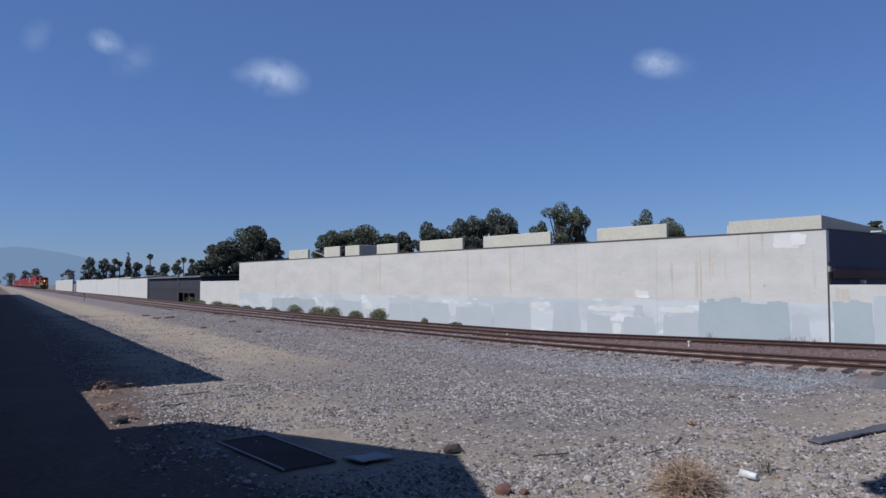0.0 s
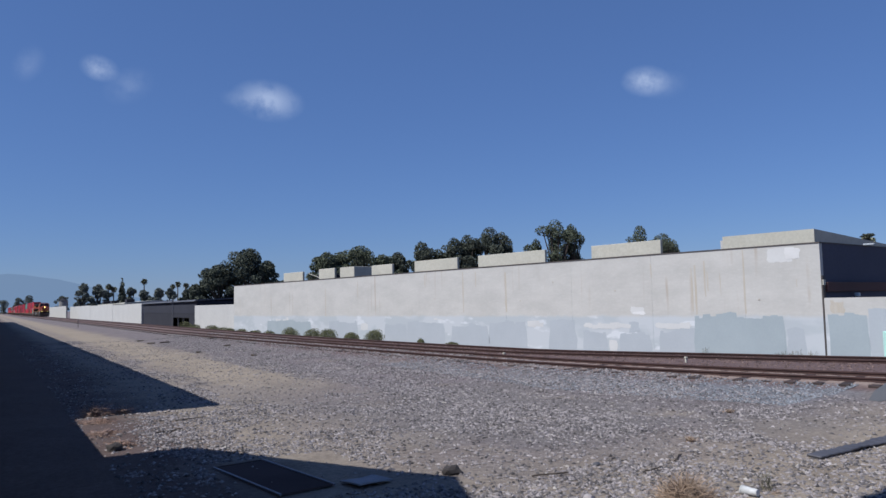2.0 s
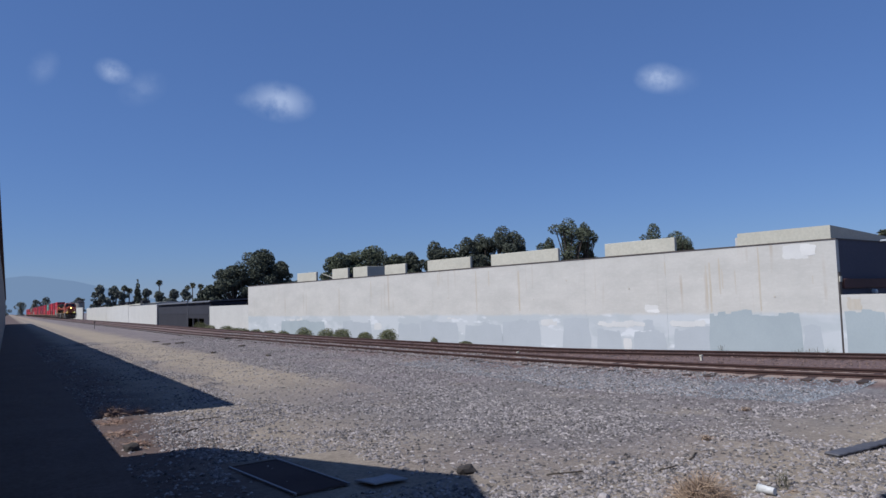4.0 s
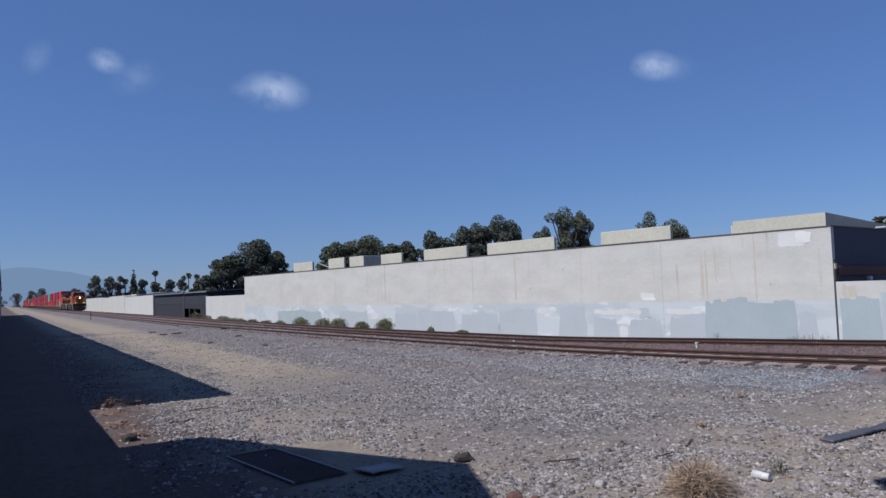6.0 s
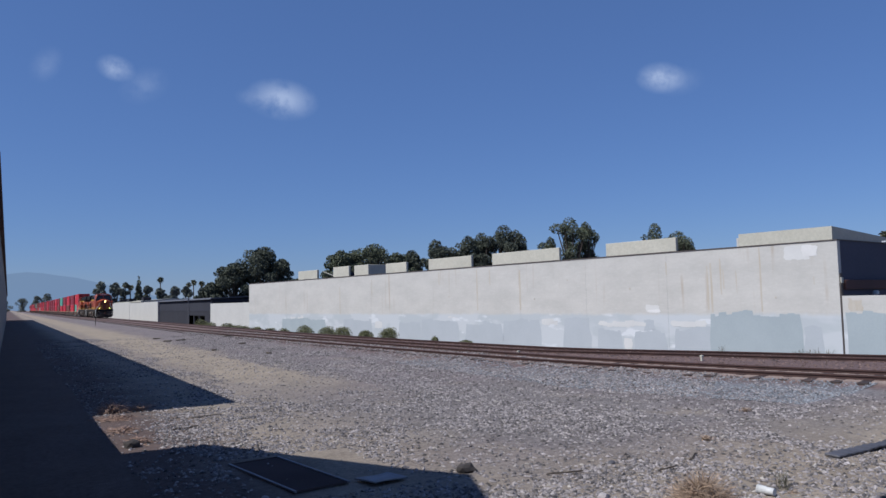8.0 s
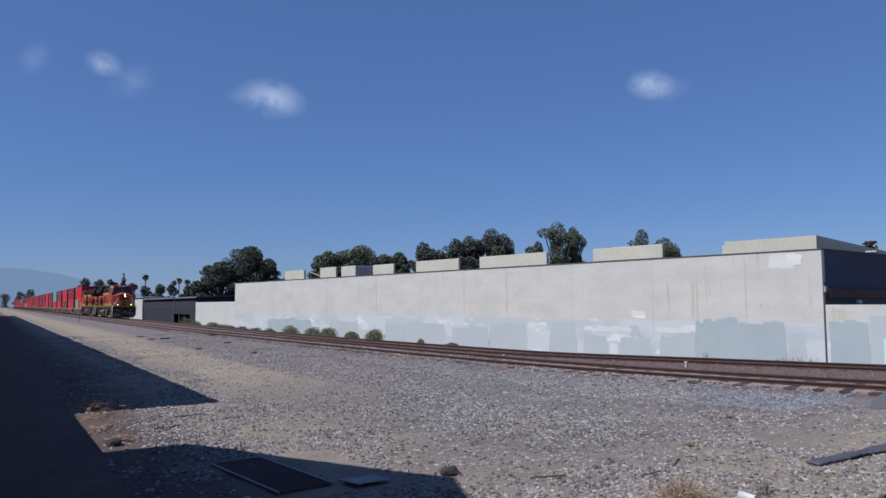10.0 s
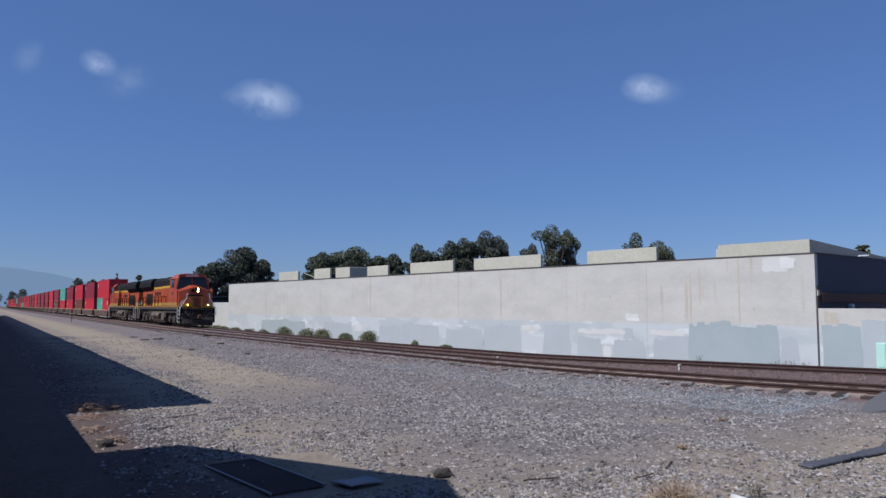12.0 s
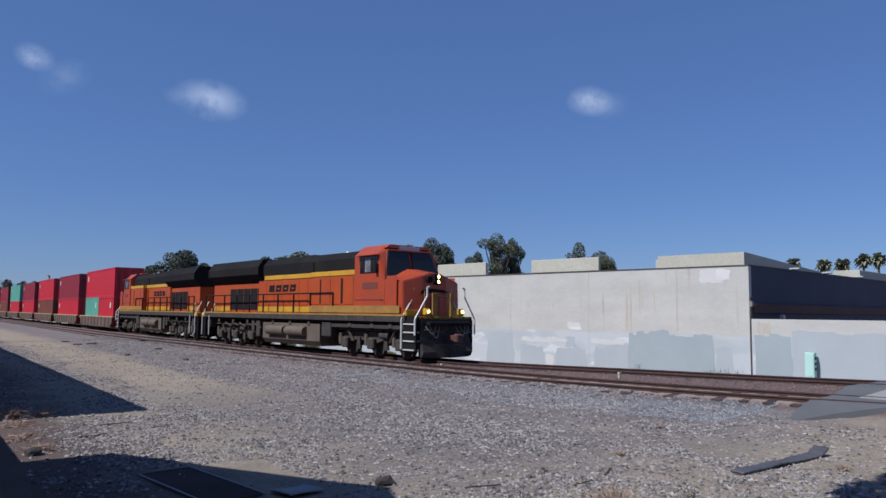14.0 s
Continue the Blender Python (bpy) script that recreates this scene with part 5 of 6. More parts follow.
# ---- train ----
# A vehicle's own space: y = 0 at its leading coupler and growing backwards, x towards the wall, z from the rail.
def build_truck_parts(loco, y0, wheels):
    """A three-axle truck under a locomotive."""
    for sx in (-1, 1):
        bm = bmesh.new()
        prism(bm, [(y0 - 2.75, 0.55), (y0 - 2.75, 0.85), (y0 - 2.2, 1.05), (y0 + 2.2, 1.05), (y0 + 2.75, 0.85), (y0 + 2.75, 0.55), (y0 + 2.3, 0.5), (y0 + 1.4, 0.68), (y0 + 0.6, 0.68), (y0, 0.5), (y0 - 0.6, 0.68), (y0 - 1.4, 0.68), (y0 - 2.3, 0.5)], sx * 1.0 - 0.09, sx * 1.0 + 0.09, "x")
        side = part("truck_frame", bm, TRUCK_STEEL, loco, "dusty cast truck frame")
        for k in (-2.0, 0, 2.0):
            part("axle_box", boxed(sx * 1.18 - 0.11, sx * 1.18 + 0.11, y0 + k - 0.24, y0 + k + 0.24, 0.32, 0.78, bevel=0.05), TRUCK_STEEL, side)
            part("spring", rod(bmesh.new(), (sx * 1.15, y0 + k + 0.42, 0.45), (sx * 1.15, y0 + k + 0.42, 0.95), 0.1, seg=8), TANK, side, "dusty coil spring")
        part("brake_cylinder", rod(bmesh.new(), (sx * 1.2, y0 - 1.3, 0.9), (sx * 1.2, y0 - 0.7, 0.9), 0.13, seg=10), TRUCK_STEEL, side)
        for k in (-1.0, 1.0):
            part("brake_shoe", prism(bmesh.new(), [(y0 + k - 0.16, 0.3), (y0 + k + 0.16, 0.3), (y0 + k + 0.1, 0.8), (y0 + k - 0.1, 0.8)], sx * 1.13 - 0.05, sx * 1.13 + 0.05, "x"), GRIME, side)
            part("damper", rod(bmesh.new(), (sx * 1.2, y0 + k * 1.35, 0.62), (sx * 1.26, y0 + k * 1.9, 1.3), 0.055, seg=7), TRUCK_STEEL, side)
        part("brake_pipe", rod(bmesh.new(), (sx * 1.24, y0 - 2.5, 1.12), (sx * 1.24, y0 + 2.5, 1.12), 0.035, seg=6), TRUCK_STEEL, side)
    for k in (-2.0, 0, 2.0):
        bm = bmesh.new()
        rod(bm, (-0.8, 0, 0), (0.8, 0, 0), 0.09, seg=8)
        for sx in (-1, 1):
            rod(bm, (sx * 0.70, 0, 0), (sx * 0.82, 0, 0), 0.53, seg=24)
            rod(bm, (sx * 0.67, 0, 0), (sx * 0.70, 0, 0), 0.555, seg=24)
            for a in range(4):
                box(bm, sx * 0.82, sx * 0.84, -0.05, 0.05, 0.2, 0.36, m=Matrix.Rotation(a * math.pi / 2, 4, "X"))
        w = part("wheelset", bm, GRIME, loco, "steel wheelset")
        w.location = (0, y0 + k, 0.53)
        wheels.append(w)


def build_loco(wheels):
    L = holder("locomotive", "orange, yellow and black diesel locomotive with lit headlights", "locomotive", "locomotives")
    part("underframe", boxed(-1.45, 1.45, 0.95, 21.5, 1.4, 1.72, bevel=0.02), BLACK, L)
    part("center_sill", boxed(-0.62, 0.62, 1.2, 21.4, 0.62, 1.42, bevel=0.03), BLACK, L)
    for k, (y, w2, z0) in enumerate(((7.3, 0.5, 0.7), (14.3, 0.4, 0.55), (14.95, 0.3, 0.8), (20.7, 0.35, 0.9))):
        for sx in (-1, 1):
            part("equipment_box", boxed(sx * 1.2 - 0.22, sx * 1.2 + 0.22, y, y + w2, z0, 1.4, bevel=0.03), TRUCK_STEEL, L, "dusty box under the frame")
    for sx in (-1, 1):
        for y in (2.6, 3.9, 5.6, 9.1, 10.9, 12.7, 15.6, 17.4, 19.3):
            part("sill_gusset", boxed(sx * 1.42 - 0.03, sx * 1.42 + 0.03, y, y + 0.22, 1.22, 1.5, bevel=0.01), TRUCK_STEEL, L)
    for sx in (-1, 1):
        part("sill", boxed(sx * 1.52 - 0.03, sx * 1.52 + 0.03, 1.6, 21.3, 1.5, 1.72), GRIME, L, "grimy side sill")
        part("sill_stripe", boxed(sx * 1.54 - 0.02, sx * 1.54 + 0.02, 1.6, 21.3, 1.725, 1.8), YELLOW_DUSTY, L, "yellow walkway edge stripe")
    # pilot with plough, coupler and hoses
    part("pilot", prism(bmesh.new(), [(0.82, 0.16), (0.72, 0.35), (0.92, 0.9), (0.94, 1.6), (1.1, 1.6), (1.1, 0.5), (1.0, 0.16)], -1.27, 1.27, "x"), GRIME, L, "grimy steel pilot plate")
    part("plough", prism(bmesh.new(), [(-1.26, 0.90), (0.0, 0.55), (1.26, 0.90), (1.26, 1.05), (0, 0.77), (-1.26, 1.05)], 0.12, 0.62, "z"), GRIME, L)
    part("coupler", box(boxed(-0.11, 0.11, 0.12, 0.8, 0.78, 1.0, bevel=0.03), -0.2, 0.16, 0.0, 0.26, 0.72, 1.06, bevel=0.05), BROWN_PIPE, L, "rusty coupler")
    for sx in (-1, 1):
        for dx, drop in ((0.42, 0.45), (0.62, 0.3)):
            bm = bmesh.new()
            pts = [Vector((sx * (dx + 0.5 * k / 8), 0.80 - 0.12 * math.sin(k / 8 * 3.14), 1.35 - drop * math.sin(k / 8 * 3.14))) for k in range(9)]
            for a, b in zip(pts, pts[1:]):
                rod(bm, a, b, 0.02, seg=5)
            part("air_hose", bm, HOSE, L, "pale looping air hose")
        part("uncoupling_lever", rod(bmesh.new(), (sx * 0.3, 0.68, 1.12), (sx * 1.22, 0.72, 1.22), 0.02, seg=5), TANK, L)
    part("anticlimber", boxed(-1.1, 1.1, 0.55, 0.82, 1.36, 1.52, bevel=0.03), BLACK, L)
    # front platform
    part("front_platform", boxed(-1.34, 1.34, 0.95, 1.6, 1.60, 1.72, bevel=0.02), YELLOW, L, "yellow front platform edge")
    part("rear_platform", boxed(-1.5, 1.5, 21.3, 21.8, 1.5, 1.72, bevel=0.02), YELLOW, L)
    part("rear_pilot", boxed(-1.4, 1.4, 21.5, 21.75, 0.3, 1.5, bevel=0.03), BLACK, L)
    part("rear_coupler", boxed(-0.14, 0.14, 21.7, 22.3, 0.75, 1.02, bevel=0.03), GRIME, L)
    # nose and cab as one shell of flat plates
    def plate_shell(sections, caps=True):
        bm = bmesh.new()
        rings = [[bm.verts.new(p) for p in s] for s in sections]
        for a, b in zip(rings, rings[1:]):
            for i in range(len(a)):
                j = (i + 1) % len(a)
                bm.faces.new((a[i], a[j], b[j], b[i]))
        if caps:
            bm.faces.new(rings[0]), bm.faces.new(rings[-1])
        bmesh.ops.recalc_face_normals(bm, faces=bm.faces[:])
        bmesh.ops.bevel(bm, geom=[e for e in bm.edges if e.calc_face_angle(0) > 0.35], offset=0.03, segments=2, affect="EDGES")
        return bm

    def ring(y, w, z0, z1, wt=None, yt=None):
        wt, yt = w if wt is None else wt, y if yt is None else yt
        return [(-w, y, z0), (w, y, z0), (wt, yt, z1), (-wt, yt, z1)]
    def ridged(y, w, zs, ridge, flat):
        return [(-w, y, 1.70), (w, y, 1.70), (w, y + 0.06, zs), (flat, y + 0.09, ridge), (-flat, y + 0.09, ridge), (-w, y + 0.06, zs)]
    part("nose", plate_shell([ridged(1.60, 0.62, 3.36, 3.48, 0.25), ridged(1.80, 1.46, 3.12, 3.50, 0.28), ridged(3.30, 1.50, 3.22, 3.74, 0.30)]), ORANGE_CAB, L, "red orange nose")
    part("cab", plate_shell([[(-1.50, 3.0, 1.70), (1.50, 3.0, 1.70), (1.50, 3.0, 3.15), (1.15, 3.42, 4.46), (-1.15, 3.42, 4.46), (-1.50, 3.0, 3.15)],
                             [(-1.53, 3.5, 1.70), (1.53, 3.5, 1.70), (1.53, 3.5, 4.28), (1.15, 3.6, 4.62), (-1.15, 3.6, 4.62), (-1.53, 3.5, 4.28)],
                             [(-1.53, 5.25, 1.70), (1.53, 5.25, 1.70), (1.53, 5.25, 4.28), (1.15, 5.25, 4.62), (-1.15, 5.25, 4.62), (-1.53, 5.25, 4.28)]]), ORANGE_CAB, L, "red orange cab")
    part("cab_roof", prism(bmesh.new(), [(-1.2, 4.57), (-1.05, 4.70), (1.05, 4.70), (1.2, 4.57)], 3.35, 5.25), ORANGE_CAB, L)
    tilt = math.atan2(0.42, 1.39)
    for sx in (-1, 1):
        wm = Matrix.Translation((sx * 0.66, 3.185, 3.84)) @ Matrix.Rotation(-tilt, 4, "X")
        ws = part("windshield", prism(bmesh.new(), [(-0.76 if sx < 0 else -0.6, -0.62), (0.6 if sx < 0 else 0.76, -0.62), (0.58 if sx < 0 else 0.46, 0.60), (-0.46 if sx < 0 else -0.58, 0.60)], -0.03, 0.03), GLASS, L, "dark windshield")
        ws.matrix_basis = wm
        win = part("side_window", boxed(sx * 1.535 - 0.012, sx * 1.535 + 0.012, 3.5, 4.8, 3.5, 4.2, bevel=0.008), GLASS, L, "dark cab side window")
        part("window_pane", boxed(sx * 1.55 - 0.006, sx * 1.55 + 0.006, 4.0, 4.4, 3.55, 4.15), PANE, win, "lighter sliding pane")
        part("sunshade", boxed(sx * 1.62 - 0.11, sx * 1.62 + 0.11, 3.45, 4.9, 4.24, 4.27), ORANGE_CAB, L)
        part("number_mark", boxed(sx * 1.533 - 0.008, sx * 1.533 + 0.008, 3.5, 4.6, 2.85, 3.12), BROWN, L, "dark unreadable number bar")
        part("mirror", boxed(sx * 1.66 - 0.02, sx * 1.66 + 0.02, 3.45, 3.62, 3.5, 4.0, bevel=0.01), BLACK, L)
    part("cab_visor", boxed(-1.18, 1.18, 3.28, 3.40, 4.44, 4.50, bevel=0.01), ORANGE_CAB, L)
    part("windshield_pillar", boxed(-0.06, 0.06, 3.02, 3.10, 3.3, 3.5), ORANGE_CAB, L)
    part("roof_hatch", boxed(-0.6, 0.6, 3.9, 4.9, 4.66, 4.78, bevel=0.02), ORANGE_CAB, L)
    part("nose_stripe", boxed(-1.44, 1.44, 1.63, 1.76, 1.74, 1.98, bevel=0.01), YELLOW, L, "yellow stripe across the nose")
    part("number_board", boxed(-0.55, 0.55, 3.34, 3.50, 4.48, 4.67, bevel=0.015), PATCH_GREY, L, "grey number board over the windshield")
    part("headlight_housing", boxed(-0.06, 0.30, 1.57, 1.80, 3.02, 3.46, bevel=0.02), BLACK, L)
    for z in (3.13, 3.34):
        part("headlight", rod(bmesh.new(), (0.12, 1.55, z), (0.12, 1.60, z), 0.085, seg=14), LAMP, L, "lit warm headlight")
        tube = bmesh.new()
        bmesh.ops.create_cone(tube, cap_ends=False, segments=14, radius1=0.1, radius2=0.1, depth=0.14, matrix=Matrix.Translation((0.12, 1.53, z)) @ Matrix.Rotation(math.pi / 2, 4, "X"))
        part("headlight_shroud", tube, BLACK, L)
    for x in (-0.90, 0.88):
        part("ditch_light_housing", boxed(x - 0.11, x + 0.11, 0.92, 1.15, 1.78, 2.04, bevel=0.03), YELLOW, L)
        part("ditch_light", rod(bmesh.new(), (x, 0.87, 1.92), (x, 0.925, 1.92), 0.052, seg=14), LAMP_DITCH, L, "lit ditch light")
    part("nose_emblem", prism(bmesh.new(), [(-0.75, 2.65), (-0.68, 2.77), (-0.2, 2.85), (0.4, 2.81), (0.75, 2.71), (0.4, 2.69), (-0.1, 2.72), (-0.4, 2.63)], 1.60, 1.68), BLACK, L, "dark swoosh emblem on the nose")
    for x, w2 in ((-0.48, 0.13), (0.40, 0.08)):
        part("platform_post", boxed(x - w2, x + w2, 1.0, 1.07, 1.72, 2.65, bevel=0.01), YELLOW_DUSTY, L, "dusty yellow end post")
    part("platform_chain", rod(bmesh.new(), (-0.48, 1.03, 2.5), (0.4, 1.03, 2.5), 0.016, seg=5), GRIME, L)
    part("nose_door", boxed(-0.22, 0.22, 1.58, 1.64, 1.76, 2.5), BROWN, L)
    for x in (-0.62, 0.62):
        part("nose_rail", rod(bmesh.new(), (x, 1.52, 1.8), (x, 1.5, 2.75), 0.022, seg=5), YELLOW_DUSTY, L)
    part("bell_housing", rod(bmesh.new(), (-0.3, 1.56, 3.2), (-0.3, 1.66, 3.2), 0.14, seg=14), BLACK, L, "round dark nose vent")
    for sx in (-1, 1):
        part("cab_door", boxed(sx * 1.535 - 0.01, sx * 1.535 + 0.01, 2.15, 2.85, 1.85, 3.35, bevel=0.006), ORANGE_CAB, L)
        part("cab_seam", boxed(sx * 1.54 - 0.006, sx * 1.54 + 0.006, 3.1, 5.15, 2.38, 2.41), BROWN, L)
        part("builder_plate", boxed(sx * 1.545 - 0.006, sx * 1.545 + 0.006, 2.2, 2.5, 1.88, 2.06), PATCH_GREY, L, "small pale plate")
        part("cable_tray", boxed(sx * 1.3 - 0.12, sx * 1.3 + 0.12, 1.8, 7.8, 1.18, 1.36, bevel=0.02), GRIME, L)
        for k in range(5):
            part("piping", rod(bmesh.new(), (sx * 1.38, 14.2 + 0.9 * k, 1.0 + 0.08 * (k % 2)), (sx * 1.38, 15.0 + 0.9 * k, 1.2), 0.05, seg=6), GRIME, L)
    # hood
    part("engine_hood", prism(bmesh.new(), [(-1.18, 1.70), (-1.18, 3.48), (1.18, 3.48), (1.18, 1.70)], 5.25, 15.0), ORANGE, L, "orange engine hood")
    part("equipment_cabinet", boxed(-1.46, 1.46, 5.24, 9.0, 1.70, 3.48, bevel=0.02), ORANGE, L, "orange equipment cabinet behind the cab")
    part("hood_stripe", boxed(-1.22, 1.22, 5.3, 14.3, 3.48, 3.70, bevel=0.01), YELLOW, L, "yellow stripe along the hood")
    part("cabinet_stripe", boxed(-1.49, 1.49, 5.26, 9.0, 3.48, 3.70, bevel=0.01), YELLOW, L)
    for sx in (-1, 1):
        part("lower_stripe", boxed(sx * 1.19 - 0.012, sx * 1.19 + 0.012, 9.0, 15.0, 1.84, 2.10), YELLOW, L, "yellow lower body stripe")
        part("cab_stripe", boxed(sx * 1.54 - 0.012, sx * 1.54 + 0.012, 1.95, 9.0, 1.84, 2.14), YELLOW_DUSTY, L, "dusty yellow lower cab stripe")
    part("upper_hood", prism(bmesh.new(), [(-1.2, 3.70), (-1.2, 4.25), (-0.95, 4.56), (0.95, 4.56), (1.2, 4.25), (1.2, 3.70)], 5.25, 14.5), BLACK, L, "black upper hood")
    part("radiator_hood", prism(bmesh.new(), [(-1.05, 3.35), (-1.5, 3.8), (-1.5, 4.2), (-1.2, 4.62), (1.2, 4.62), (1.5, 4.2), (1.5, 3.8), (1.05, 3.35)], 14.5, 21.0), BLACK, L, "black flared radiator section")
    part("rear_hood", boxed(-1.1, 1.1, 15.0, 21.0, 1.70, 3.35, bevel=0.02), ORANGE, L, "orange rear hood")
    part("exhaust", boxed(-0.5, 0.5, 10.4, 11.6, 4.54, 4.68, bevel=0.05), BLACK, L)
    part("fan_housing", rod(bmesh.new(), (0, 13.6, 4.5), (0, 13.6, 4.64), 0.75, seg=20), BLACK, L)
    part("horn", rod(bmesh.new(), (0.3, 8.2, 4.6), (0.3, 8.7, 4.70), 0.05, 0.1, 8), WHITE_RAIL, L)
    part("antenna_dome", rod(bmesh.new(), (-0.4, 5.0, 4.68), (-0.4, 5.0, 4.8), 0.2, 0.12, 10), WHITE_RAIL, L)
    part("vent_box", boxed(-1.26, 1.26, 9.2, 9.6, 3.75, 4.2, bevel=0.02), BLACK, L)
    for sx in (-1, 1):
        for y in (6.25, 7.3, 8.1, 9.25):
            part("door_gap", boxed(sx * (1.467 if y < 9 else 1.19) - 0.008, sx * (1.467 if y < 9 else 1.19) + 0.008, y, y + (0.13 if y != 7.3 else 0.26), 2.25, 3.35), BLACK, L, "dark cabinet door gap")
        for k in range(6):
            if k in (1, 2, 3):
                part("side_marking_notch", boxed(sx * 1.207 - 0.006, sx * 1.207 + 0.006, 11.12 + 0.74 * (k - 1), 11.36 + 0.74 * (k - 1), 2.98, 3.04), ORANGE, L)
            part("hood_door", boxed(sx * 1.187 - 0.01, sx * 1.187 + 0.01, 9.8 + 0.86 * k, 10.6 + 0.86 * k, 2.18, 3.38, bevel=0.005), ORANGE, L)
        # company marking kept as plain strokes
        for k in range(4):
            part("side_marking", prism(bmesh.new(), [(11.0 + 0.74 * k, 2.86), (11.56 + 0.74 * k, 2.86), (11.48 + 0.74 * k, 3.2), (10.92 + 0.74 * k, 3.2)], sx * 1.205 - 0.006, sx * 1.205 + 0.006, "x"), BLACK, L, "dark block of side lettering")
        part("side_marking_bar", boxed(sx * 1.205 - 0.006, sx * 1.205 + 0.006, 10.8, 14.6, 2.72, 2.755), BROWN, L)
        grille = part("grille", boxed(sx * 1.115 - 0.012, sx * 1.115 + 0.012, 15.15, 18.6, 1.95, 3.08), BLACK, L, "black radiator intake grille")
        for k in range(5):
            part("grille_bar", boxed(sx * 1.135 - 0.012, sx * 1.135 + 0.012, 15.15 + 0.86 * k, 15.2 + 0.86 * k, 1.95, 3.08), BROWN, grille, "dull bar between grille panels")
        for k in range(10):
            part("hood_latch", boxed(sx * 1.2 - 0.012, sx * 1.2 + 0.012, 9.75 + 0.62 * k, 9.80 + 0.62 * k, 2.3, 2.42), BROWN, L)
        for y in (5.9, 6.9, 7.8, 8.7):
            part("cabinet_door", boxed(sx * 1.468 - 0.008, sx * 1.468 + 0.008, y - 0.5, y + 0.28, 2.2, 3.38, bevel=0.004), ORANGE, L)
        # walkway handrail
        for y in (7.0, 9.0, 10.6, 12.2, 13.8, 15.4, 17.0, 18.6, 20.2, 21.2):
            part("stanchion", rod(bmesh.new(), (sx * 1.5, y, 1.72), (sx * 1.5, y, 2.72), 0.045, seg=5), BLACK, L)
        part("rear_stripe", boxed(sx * 1.11 - 0.012, sx * 1.11 + 0.012, 18.7, 20.9, 1.84, 2.10), YELLOW, L, "yellow lower body stripe")
        part("handrail", rod(bmesh.new(), (sx * 1.5, 7.0, 2.72), (sx * 1.5, 21.2, 2.72), 0.036, seg=5), BLACK, L)
        # front steps with white grab rails
        well = part("step_well", boxed(sx * 1.44 - 0.05, sx * 1.44 + 0.05, 0.95, 1.75, 0.35, 1.58, bevel=0.02), BLACK, L)
        for z in (0.4, 0.74, 1.08, 1.4):
            part("step", boxed(sx * 1.38 - 0.16, sx * 1.38 + 0.16, 1.0, 1.7, z, z + 0.045), WHITE_RAIL, well, "white edged step")
        for y in (0.92, 1.78):
            bm = bmesh.new()
            low = 0.45 if y > 1 else 1.0
            pts = [(sx * 1.56, y, low), (sx * 1.56, y, 1.62), (sx * 0.98, y - 0.02, 2.52), (sx * 0.98, y - 0.02, 2.86), (sx * 0.86, y, 2.9)]
            for a, b in zip(pts, pts[1:]):
                rod(bm, a, b, 0.036, seg=6)
            part("grab_rail", bm, WHITE_RAIL, L, "white grab rail at the steps")
        for y in (20.6, 21.6):
            bm = bmesh.new()
            for a, b in (((sx * 1.54, y, 0.45), (sx * 1.54, y, 1.55)), ((sx * 1.54, y, 1.55), (sx * 1.15, y, 2.4))):
                rod(bm, a, b, 0.03, seg=6)
            part("rear_grab_rail", bm, WHITE_RAIL, L, "white grab rail")
        # tanks under the frame
        part("fuel_tank", prism(bmesh.new(), [(sx * 0.1, 0.28), (sx * 1.25, 0.28), (sx * 1.42, 0.5), (sx * 1.42, 1.3), (sx * 0.1, 1.3)], 8.2, 13.9), TANK, L, "dusty tan fuel tank")
        for y in (9.4, 11.4):
            part("air_reservoir", rod(bmesh.new(), (sx * 1.46, y, 0.93), (sx * 1.46, y + 1.8, 0.93), 0.23, seg=14), TANK, L, "tan air reservoir")
        part("battery_box", boxed(sx * 1.3 - 0.16, sx * 1.3 + 0.16, 7.2, 8.0, 0.75, 1.4, bevel=0.03), GRIME, L)
    build_truck_parts(L, 4.35, wheels)
    build_truck_parts(L, 17.6, wheels)
    return L


